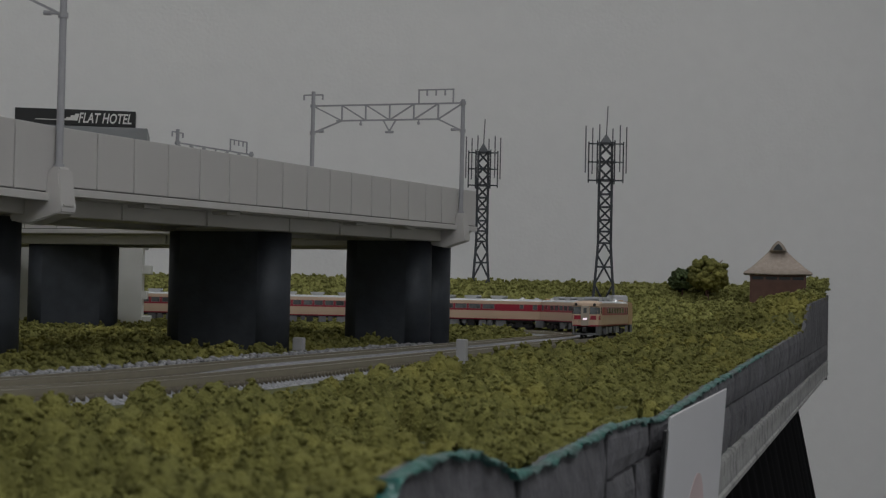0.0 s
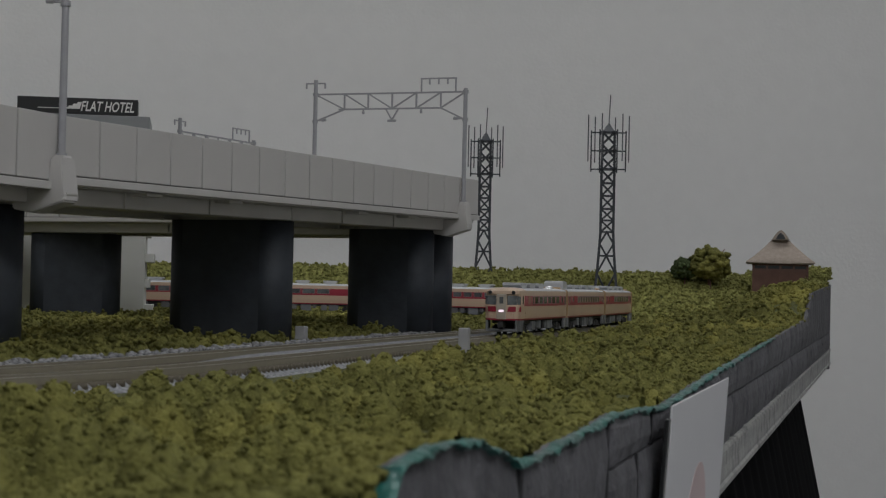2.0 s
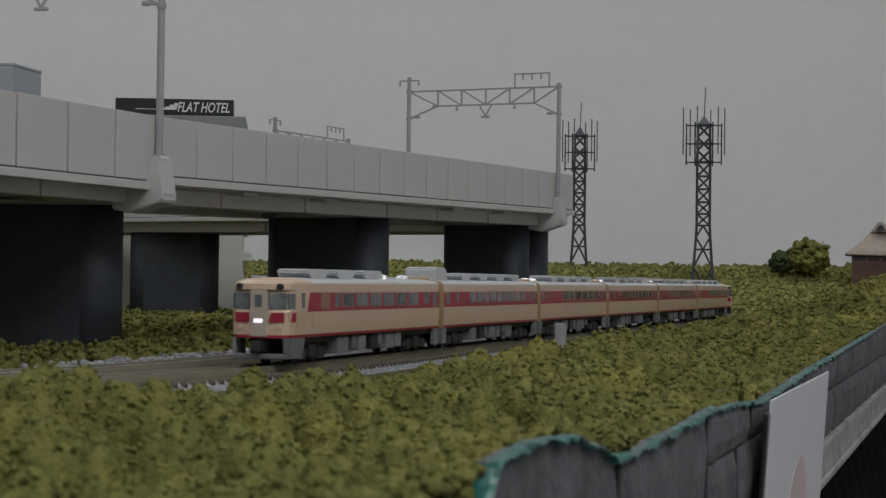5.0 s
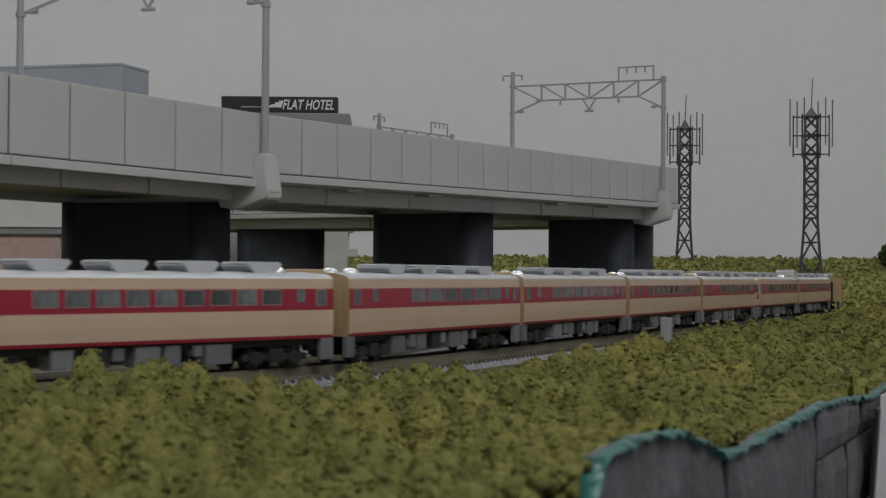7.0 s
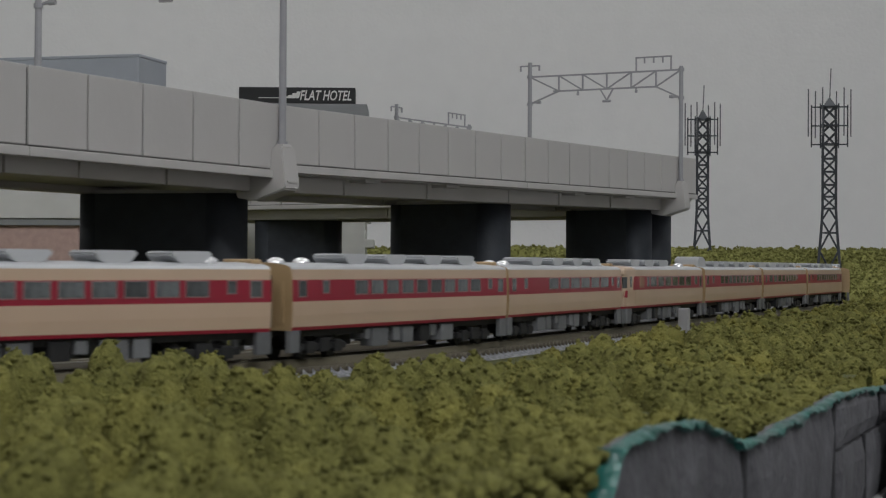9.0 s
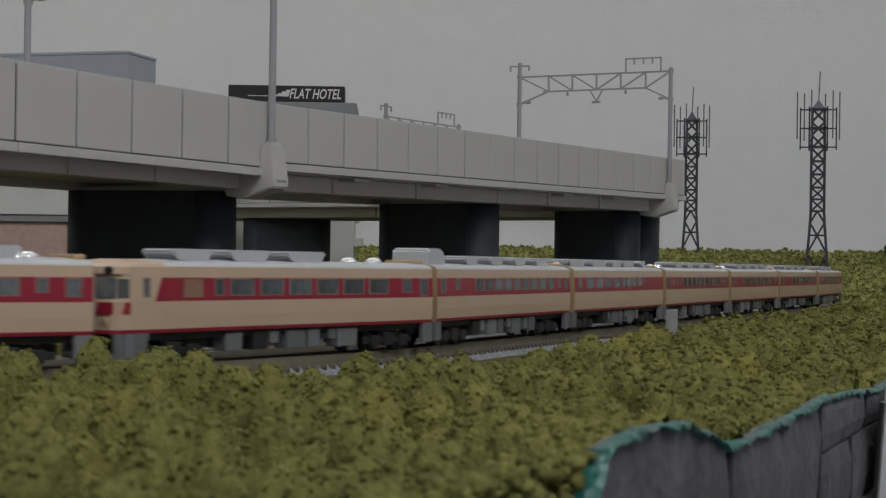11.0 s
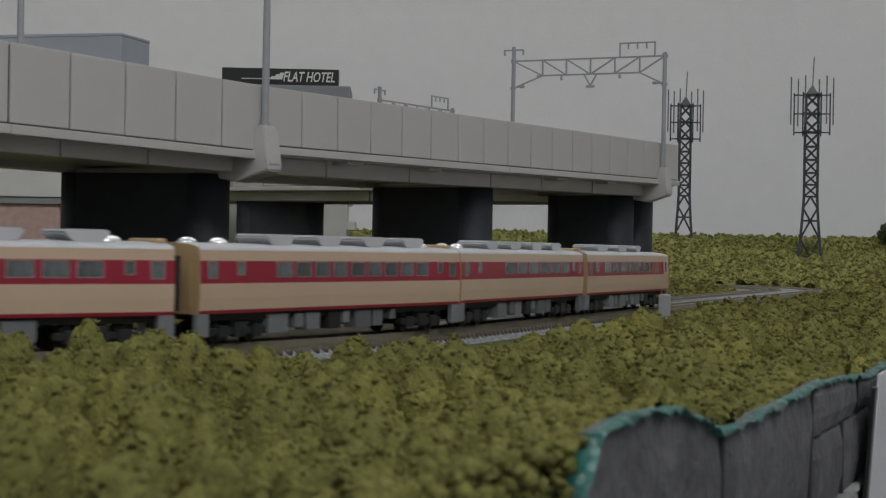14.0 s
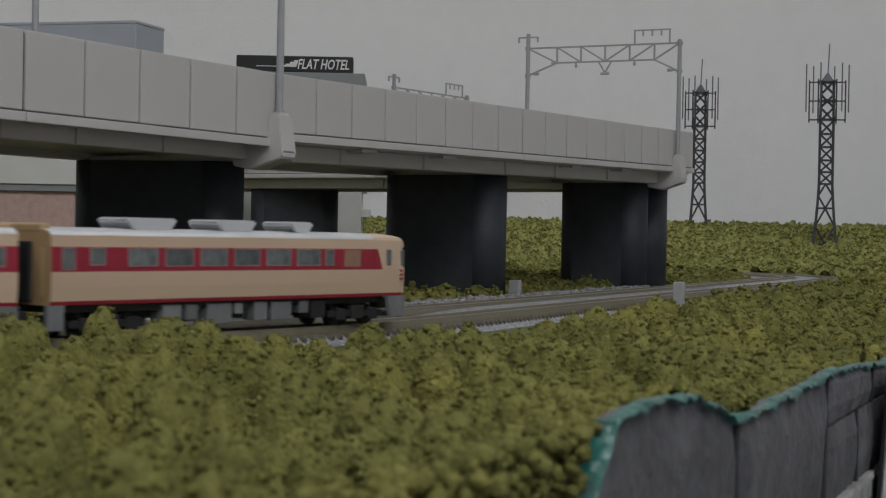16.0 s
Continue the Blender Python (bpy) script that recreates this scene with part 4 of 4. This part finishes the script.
    end = side_point(1090, 118)[0]
    bm = bmesh.new()
    rows = []
    for k in range(60):
        fold = math.sin(k * 1.3)
        rows.append([bm.verts.new((end[0] - 12 * k + SKX * (-z - 42), end[1] + 2 * fold + SKY * (-z - 42), z)) for z in zs])
    for r0, r1 in zip(rows[:-1], rows[1:]):
        for i in range(len(zs) - 1):
            bm.faces.new((r0[i], r0[i + 1], r1[i + 1], r1[i]))
    ob = part("cloth_end", bm, M_CLOTH, c, smooth=True)
    sol = ob.modifiers.new("thick", "SOLIDIFY")
    sol.thickness = 0.0015


SKX, SKY = 0.20, 0.04
retaining_wall()


def paper_card():
    a, b = edge_point(-116, 151.0), edge_point(29, 151.0)
    d = b - a
    h = math.atan2(d[0], d[1])
    t = thing("paper_card", "white laminated paper card with pale red arch on the wall", "card", frame_at(a, h) @ Matrix.Translation((0, 0, -0.0016)) @ Matrix.Rotation(radians(3.6), 4, "Y"))
    w = float(np.linalg.norm(d))
    part("sheet", boxes((0, 0.6, 0, w, -110, 0), bevel=0.2), M_PAPER, t)
    part("edge_binding", boxes((-0.6, 0.4, -4.0, 0.0, -110, -3.0), bevel=0.2), M_BLACK, t, "dark binding along one side")
    bm = bmesh.new()
    n = 16
    o = [(w * 0.5 + 30 * math.cos(math.pi * k / n), -50 + 30 * math.sin(math.pi * k / n)) for k in range(n + 1)]
    i = [(w * 0.5 + 17 * math.cos(math.pi * k / n), -54 + 17 * math.sin(math.pi * k / n)) for k in range(n, -1, -1)]
    prism(bm, [(w * 0.5 + 30, -108)] + o + [(w * 0.5 - 30, -108), (w * 0.5 - 17, -108)] + i + [(w * 0.5 + 17, -108)], 0.5, 0.75, "x")
    part("print", bm, M_PAPER_R, t, "pale red printed arch")


paper_card()


def marker(x, y, z0, z1, w, label):
    t = thing("marker_post", label, "marker post", mm(x, y, 0, -20), "marker posts")
    bm = bmesh.new()
    box(bm, -w / 2, w / 2, -w / 2, w / 2, z0, z1, bevel=0.5)
    part("block", bm, M_MARK, t, smooth=False)


marker(70, 758, -6, 7.0, 4.6, "small pale grey marker post beside the track")
marker(-3, 792, -6, 5.5, 4.9, "small grey marker post before a viaduct pier")

# ---- the train ----
PITCH = 139.6
HALF = 67.0                     # half of a body's length
SIDE = [(9.3, 8.0, 0), (9.55, 8.9, 0), (9.75, 12.0, 1), (9.75, 15.6, 1), (9.7, 18.5, 2), (9.55, 21.3, 2), (9.35, 24.0, 1), (8.9, 24.6, 3),
        (7.6, 25.1, 3), (5.2, 25.5, 3), (2.5, 25.7, 3), (0, 25.8, 3)]


def ring(k=1.0, kz=1.0):
    return [(y * k, 8 + (z - 8) * kz) for y, z, _ in SIDE]


def shell(stations):
    """A body of cross sections along x: (x, width factor, height factor)."""
    bm = bmesh.new()
    rings = []
    for x, k, kz in stations:
        rt = [bm.verts.new((x, -y, z)) for y, z in ring(k, kz)]
        lf = [bm.verts.new((x, y, z)) for y, z in reversed(ring(k, kz)[:-1])]
        rings.append(rt + lf)
    n = len(rings[0])
    mats = [m for _, _, m in SIDE[1:]]
    mats = mats + list(reversed(mats))
    for r0, r1 in zip(rings[:-1], rings[1:]):
        for i in range(n - 1):
            f = bm.faces.new((r0[i], r0[i + 1], r1[i + 1], r1[i]))
            f.material_index = mats[i]
        f = bm.faces.new((r0[0], r1[0], r1[-1], r0[-1]))
        f.material_index = 4
    for r, rev in ((rings[0], False), (rings[-1], True)):
        f = bm.faces.new(list(reversed(r)) if rev else r)
        f.material_index = 5
    return bm


PAINT = [M_RED, M_CREAM, M_RED, M_SILVER, M_UNDER, M_TAN]


def share(cache, key, maker):
    if key not in cache:
        cache[key] = maker()
    return cache[key]


MESHES = {}


def rail_car(kind, seed):
    """One coach; x points to the front of the train. kind: coach, cab (cab in front), tail (cab behind)."""
    rnd = random.Random(seed)
    nice = {"coach": "cream and crimson model railcar coach on the track", "cab": "cream and crimson model railcar with a driving cab in front",
            "tail": "cream and crimson model railcar with a driving cab at the rear"}[kind]
    t = thing("rail_car", nice, "railway car", group="train cars")
    cab = kind != "coach"
    front = HALF - (15.0 if cab else 0)
    st = [(-HALF, 1, 1), (-HALF + 0.8, 1, 1), (front, 1, 1)]

    def body():
        return mesh_of("body", shell(st), PAINT)
    b = part("body", share(MESHES, ("body", cab), body), None, t)
    turn = Matrix.Rotation(math.pi, 4, "Z") if kind == "tail" else Matrix.Identity(4)

    def add(name, key, maker, material, label="", smooth=False, parent=None, at=Matrix.Identity(4)):
        me = share(MESHES, key, lambda: mesh_of(name, maker(), material, smooth))
        return part(name, me, None, parent or t, label, at=turn @ at)
    b.matrix_basis = turn
    # windows: one pane each, with a door window at both ends
    if cab:
        xs = [(-62, 3.6, 16.3), (-53, 4.4, 17.3)] + [(-38.4 + 12.3 * k, 9.4, 17.0) for k in range(6)] + [(32, 3.2, 17.0)]
    else:
        pitch = 9.2 if seed % 3 else 12.6
        n = int(86 / pitch)
        xs = [(-62, 3.6, 17.0), (-54, 2.6, 18)] + [(-43 + pitch * k, pitch - 2.4, 17.3) for k in range(n)] + [(50, 3.0, 17.8), (62, 3.6, 17.0)]
        if seed == 9:
            xs = [(60, 3.4, 17), (46.5, 9.0, 17.3), (33.5, 9.0, 17.3), (21, 9.0, 17.3), (9, 9.0, 17.3), (-1.5, 5, 17), (-9.5, 6.5, 17.6), (-17.5, 6.5, 17.6), (-26, 6.5, 17.6), (-33.5, 2.6, 18)]
    for x, w, zb in xs:
        for sy in (-1, 1):
            zt = 20.9

            def pane():
                return boxes((-w / 2, w / 2, -0.16, 0.16, zb, zt), bevel=0.12)

            def rim():
                return boxes((-w / 2 - 0.3, w / 2 + 0.3, -0.2, 0.2, zb - 0.3, zb), (-w / 2 - 0.3, w / 2 + 0.3, -0.2, 0.2, zt, zt + 0.25),
                             (-w / 2 - 0.3, -w / 2, -0.2, 0.2, zb, zt), (w / 2, w / 2 + 0.3, -0.2, 0.2, zb, zt))
            tilt = Matrix.Translation((x * U, sy * 9.66 * U, 0))
            add("window", ("pane", w, zb), pane, M_PANE, at=tilt)
            add("window_frame", ("rim", w, zb), rim, M_FRAME, "pale metal window frame", at=tilt)
    # roof: cooler units, vents, silver ribs
    def cooler(l, h=3.4, w=5.4):
        bm = bmesh.new()
        prism(bm, [(-l / 2 + 3.4, 0), (l / 2 - 3.4, 0), (l / 2 - 2.6, h * 0.35), (l / 2, h * 0.72), (l / 2 - 0.5, h), (-l / 2 + 0.5, h), (-l / 2, h * 0.72), (-l / 2 + 2.6, h * 0.35)], -w, w, "y")
        bmesh.ops.bevel(bm, geom=list(bm.edges), offset=0.5, segments=2, affect="EDGES", clamp_overlap=True)
        return bm
    units = [(-45, 13.5), (-22, 13.5), (2, 13.5), (26, 13.5)]
    if kind == "cab":
        units = [(37, 16), (14.5, 17), (-10, 18)]
    elif kind == "tail":
        units = [(-31, 17.5), (-0.5, 15.5), (25.5, 10)]
    elif seed == 9:
        units = [(50, 22), (20, 22), (-6, 16), (-25, 18), (-48, 7)]
    if seed == 1:
        units = [(-40, 22), (-14, 22), (13, 22)]
    for x, l in units:
        o = add("roof_cooler", ("cooler", l), lambda: cooler(l), M_SILVER, "silver roof cooler unit", at=Matrix.Translation((x * U, 0, 25.0 * U)))

    def cap():
        bm = bmesh.new()
        bmesh.ops.create_uvsphere(bm, u_segments=12, v_segments=8, radius=2.2)
        bmesh.ops.scale(bm, vec=(1.2, 1.2, 0.8), verts=bm.verts)
        return bm
    vents = {"cab": ((-41, -3), (-45, 3)), "tail": ()}.get(kind, ((-57, -3), (-51, 3.5), (45, 0)) if seed in (2, 8) else ((-57, -3), (-51, 3.5), (47, 0), (60, 0)))
    for x, y in vents:
        add("roof_vent", "cap", cap, M_DOME, "rounded silver roof vent with its glint in the colour", smooth=True, at=Matrix.Translation((x * U, y * U, 25.5 * U)))
    def cover():
        bm = bmesh.new()
        prism(bm, [(-8, 0), (8.5, 0), (5.5, 5.0), (4.0, 5.6), (-6.0, 5.6), (-7.5, 5.0)], -6, 6, "y")
        bmesh.ops.bevel(bm, geom=list(bm.edges), offset=0.6, segments=2, affect="EDGES", clamp_overlap=True)
        return bm
    if seed in (2, 8):
        add("exhaust_cover", "exh", cover, M_SILVER, "grey exhaust cover", at=Matrix.Translation((0.0585, 0, 24.8 * U)) @ Matrix.Rotation(math.pi, 4, "Z"))
    add("end_riser", "risr", lambda: boxes((-1.6, 1.6, -6, 6, 0, 2.2), bevel=0.5), M_TAN, "raised rim over the end wall", at=Matrix.Translation((-0.0655, 0, 24.4 * U)))
    # the ends: gangway in a dark frame
    for sx in ((-1,) if cab else (-1, 1)):
        m = Matrix.Translation((sx * HALF * U, 0, 0))
        add("gangway", "gang", lambda: boxes((-0.9, 1.2, -3.4, 3.4, 8.6, 22.5), bevel=0.3), M_UNDER, "black gangway bellows", at=m)
        for sy in (-1, 1):
            add("end_step", ("step", sx, sy), lambda: boxes((-0.2, 0.3, sy * 6 - 1, sy * 6 + 1, 10, 21)), M_TAN, at=m)
    # underfloor: frame, boxes, bogies with wheels
    add("underframe", "uf", lambda: boxes((-HALF + 3, HALF - 8, -7.4, 7.4, 6.2, 8.0)), M_UNDER)
    x = -30.0
    k = 0
    while x < 27:
        w = [6.5, 4, 9, 3, 5, 8, 3.5, 6][(k + seed) % 8]
        z0 = [2.6, 3.4, 2.2, 4.4, 2.6, 2.4, 4.0, 2.6][(k + seed) % 8]
        for sy in (-1, 1):
            add("equipment_box", ("box", w, z0), lambda: boxes((0, w, -2.2, 2.2, z0, 7.4), bevel=0.3), M_BOXG if k % 4 != 3 else M_UNDER,
                at=Matrix.Translation((x * U, sy * 6.2 * U, 0)))
        x += w + [1.6, 3.5, 1.2, 4.5][(k + seed) % 4]
        k += 1
    for sx in (-1, 1):
        for sy in (-1, 1):
            add("step_box", "stp", lambda: boxes((-2.4, 2.4, -0.8, 0.8, 2.2, 8.0), bevel=0.2), M_BOXG, at=Matrix.Translation((sx * (65 if not (cab and sx > 0) else 63) * U, sy * 8.6 * U, 0)))

    def bogie():
        bm = bmesh.new()
        for sy in (-1, 1):
            box(bm, -12, 12, sy * 6.6 - 0.8, sy * 6.6 + 0.8, 2.4, 4.2, bevel=0.3)
            for a in (-7.3, 7.3):
                box(bm, a - 2, a + 2, sy * 6.9 - 1, sy * 6.9 + 1, 1.6, 4.8, bevel=0.3)
            box(bm, -2.6, 2.6, sy * 7 - 1, sy * 7 + 1, 1.8, 5.6, bevel=0.3)
        box(bm, -3, 3, -6, 6, 3, 6.2)
        return bm

    def wheels():
        bm = bmesh.new()
        for sy in (-1, 1):
            rod(bm, (0, sy * 3.8, 2.9), (0, sy * 5.2, 2.9), 2.85, 18)
            rod(bm, (0, sy * 3.6, 2.9), (0, sy * 4.2, 2.9), 3.2, 18)
        rod(bm, (0, -5, 2.9), (0, 5, 2.9), 0.6)
        return bm
    for sx in (-1, 1):
        g = add("bogie", "bogie", bogie, M_UNDER, "black two-axle bogie", at=Matrix.Translation((sx * 47 * U, 0, 0)))
        for a in (-7.3, 7.3):
            w = part("wheelset", share(MESHES, "wheels", lambda: mesh_of("wheelset", wheels(), M_UNDER)), None, g, at=Matrix.Translation((a * U, 0, 0)))
    add("coupler", "cpl", lambda: boxes((-1, 3.4, -1, 1, 4.2, 6.4), bevel=0.3), M_UNDER, at=Matrix.Translation((-HALF * U, 0, 0)) @ Matrix.Rotation(math.pi, 4, "Z"))
    if cab:
        cab_front(add, kind)
    return t


def cab_front(add, kind):
    x0 = HALF - 15.0
    F = HALF + 2.0

    def nose():
        """Cab: rounded corners in plan, a brow over the windows."""
        bm = bmesh.new()
        prof = [(8.0, 0.0), (8.9, 0.0), (15.6, 0.0), (16.0, -0.2), (20.6, -1.0), (21.4, -1.0), (22.2, -0.2), (23.8, -0.5), (24.6, -1.4), (25.2, -3.2), (25.7, -6.5)]
        rings = []
        for z, dx in prof:
            f = F + dx
            wy = np.interp(z, [p[1] for p in SIDE], [p[0] for p in SIDE])
            wy = wy if z < 24.6 else max(wy, 3)
            row = [(x0, -wy), (f - 4.2, -wy), (f - 1.9, -wy * 0.93), (f - 0.6, -wy * 0.74), (f, -wy * 0.34), (f, wy * 0.34), (f - 0.6, wy * 0.74), (f - 1.9, wy * 0.93), (f - 4.2, wy), (x0, wy)]
            rings.append([bm.verts.new((a, b, z)) for a, b in row])
        for i, (r0, r1) in enumerate(zip(rings[:-1], rings[1:])):
            for j in range(9):
                fc = bm.faces.new((r0[j], r0[j + 1], r1[j + 1], r1[j]))
                fc.material_index = 1 if i == 0 else 0
        bm.faces.new(rings[-1])
        bm.faces.new(list(reversed(rings[0])))
        return bm
    me = share(MESHES, "nose", lambda: mesh_of("cab", nose(), [M_CREAM, M_RED]))
    c = add("cab", "nose_", lambda: bmesh.new(), M_CREAM, "cream driving cab with rounded corners")
    c.data = me

    def plate(pts, thick=0.35):
        """A thin plate on the front, outline (y, z) in the plane of the nose."""
        bm = bmesh.new()
        prism(bm, pts, -thick, thick, "x")
        return bm

    for sy in (-1, 1):
        yaw = Matrix.Rotation(sy * radians(13), 4, "Z")
        add("windscreen", ("ws", sy), lambda: boxes((-0.3, 0.3, -2.5, 2.7, 16.3, 21.2), bevel=0.2), M_PANE, "dark cab window",
            at=Matrix.Translation(((F - 0.75) * U, sy * 5.6 * U, 0)) @ yaw)
        add("side_screen", ("ss", sy), lambda: boxes((-1.5, 1.3, -0.35, 0.35, 16.4, 21.0), bevel=0.2), M_PANE, "dark cab window",
            at=Matrix.Translation(((F - 2.9) * U, sy * 9.0 * U, 0)) @ Matrix.Rotation(sy * radians(-22), 4, "Z"))
        add("red_flash", ("rf", sy), lambda: plate([(-2.2 * 1, 12.6), (2.4, 12.6), (2.4, 15.4), (-1.4 if sy > 0 else -2.2, 15.4)]), M_RED, "crimson flash beside the front door",
            at=Matrix.Translation(((F - 0.35) * U, sy * 5.4 * U, 0)) @ yaw)
        if kind == "tail":
            for z in (12.5, 13.7, 14.9):
                add("corner_stripe", ("cs", z), lambda: boxes((-1.9, 1.6, -0.32, 0.32, z, z + 0.6)), M_RED, "thin crimson stripe round the cab corner",
                    at=Matrix.Translation(((F - 3.1) * U, sy * 9.1 * U, 0)) @ Matrix.Rotation(sy * radians(-22), 4, "Z"))
        else:
            add("side_flash", ("sf", sy), lambda: boxes((-1.6, 1.4, -0.3, 0.3, 12.6, 15.4)), M_RED, "crimson flash at the cab corner",
                at=Matrix.Translation(((F - 3.1) * U, sy * 9.1 * U, 0)) @ Matrix.Rotation(sy * radians(-22), 4, "Z"))
        add("headlight", "hl", lambda: rod(bmesh.new(), (-0.4, 0, 0), (0.8, 0, 0), 1.0, 14), M_UNDER, "round headlight on the cab brow",
            at=Matrix.Translation(((F - 0.9) * U, sy * 6.4 * U, 22.9 * U)))
        add("tail_lamp", "tl", lambda: rod(bmesh.new(), (-0.4, 0, 0), (0.6, 0, 0), 0.75, 10), M_CREAM, "small round marker lamp",
            at=Matrix.Translation(((F - 0.5) * U, sy * 5.8 * U, 11.2 * U)))
        add("cab_door_window", ("cdw", sy), lambda: boxes((-1.1, 1.1, -0.2, 0.2, 16.6, 21.2), bevel=0.2), M_PANE, at=Matrix.Translation(((x0 + 6.8) * U, sy * 9.66 * U, 0)))
        add("skirt", ("sk", sy), lambda: prism(bmesh.new(), [(-9, 8), (-7.6, 2.0), (1.0, 2.0), (1.5, 8)], -0.5, 0.5, "y"), M_BOXG, "grey front skirt",
            at=Matrix.Translation(((F - 2) * U, sy * 8.2 * U, 0)) @ Matrix.Rotation(sy * radians(-9), 4, "Z"))
        add("band_patch", ("bp", sy), lambda: boxes((-3.6, 3.6, -0.2, 0.2, 16.4, 21.0)), M_SIGNBOX, "brown equipment panel in the window band", at=Matrix.Translation((42 * U, sy * 9.6 * U, 0)))
        add("band_end", ("be", sy), lambda: prism(bmesh.new(), [(-0.2, 15.6), (3.8, 15.6), (1.4, 21.3), (-0.2, 21.3)], -0.12, 0.12, "y"), M_RED, at=Matrix.Translation((x0 * U, sy * 9.72 * U, 0)))
    add("front_door", "fd", lambda: boxes((-0.35, 0.35, -2.7, 2.7, 8.4, 22.0), bevel=0.25), M_DOOR, "cream gangway door", at=Matrix.Translation((F * U, 0, 0)))
    add("door_window", "dw", lambda: boxes((-0.3, 0.5, -1.1, 1.1, 17.0, 20.6), bevel=0.15), M_PANE, at=Matrix.Translation((F * U, 0, 0)))
    add("headmark", "hm", lambda: boxes((-0.3, 0.7, -1.35, 1.35, 12.4, 13.6), bevel=0.2), M_LAMPW, "lit white train name board", at=Matrix.Translation((F * U, 0, 0)))
    add("buffer_beam", "bb", lambda: boxes((-3, 0.6, -8.0, 8.0, 1.8, 3.4), bevel=0.4), M_BOXG, "grey snow plough", at=Matrix.Translation(((F - 1.2) * U, 0, 0)))
    add("front_coupler", "fc", lambda: boxes((-5, 2.6, -1.5, 1.5, 4.0, 7.2), bevel=0.4), M_UNDER, "black automatic coupler", at=Matrix.Translation((F * U, 0, 0)))


M_DOOR = mat("greyish_cream_door", (0.40, 0.35, 0.29), 0.5, var=0.05)
M_SIGNBOX = mat("brown_panel", (0.30, 0.17, 0.12), 0.5, var=0.08)
KINDS = ["cab", "coach", "coach", "coach", "coach", "coach", "cab", "coach", "coach", "coach", "coach", "coach", "tail"]
CARS = [rail_car(k, i + 1 if k == "coach" else 20 + i) for i, k in enumerate(KINDS)]

# nose of the train along the track, at moments of the run
RUN = [(0.0, 637.7), (1.5, 442.6), (3.0, 230.7), (5.5, -138.6), (7.0, -370.0), (9.0, -682.8), (11.5, -1102.2), (12.5, -1281.2), (14.25, -1590.0), (16.0, -1874.5)]


def nose_at(t):
    """Place of the train's front: smooth through the moments of RUN."""
    ts, ps = np.array([r[0] for r in RUN]), np.array([r[1] for r in RUN])
    v = np.gradient(ps, ts)
    i = int(np.clip(np.searchsorted(ts, t) - 1, 0, len(ts) - 2))
    h = ts[i + 1] - ts[i]
    u = (t - ts[i]) / h
    return ((2 * u ** 3 - 3 * u ** 2 + 1) * ps[i] + (u ** 3 - 2 * u ** 2 + u) * h * v[i] + (3 * u ** 2 - 2 * u ** 3) * ps[i + 1] + (u ** 3 - u ** 2) * h * v[i + 1])


def motions():
    times = [0.5 * k for k in range(33)]
    for i, car in enumerate(CARS):
        rows = []
        for t in times:
            sc = nose_at(t) + PITCH * (i + 0.5)
            a, b = track(sc - 47)[0], track(sc + 47)[0]
            c, d = (a + b) / 2, a - b
            rows.append((t, Matrix.Translation((c[0] * U, c[1] * U, 0)) @ Matrix.Rotation(math.atan2(d[1], d[0]), 4, "Z")))
        walk(car, rows)


motions()
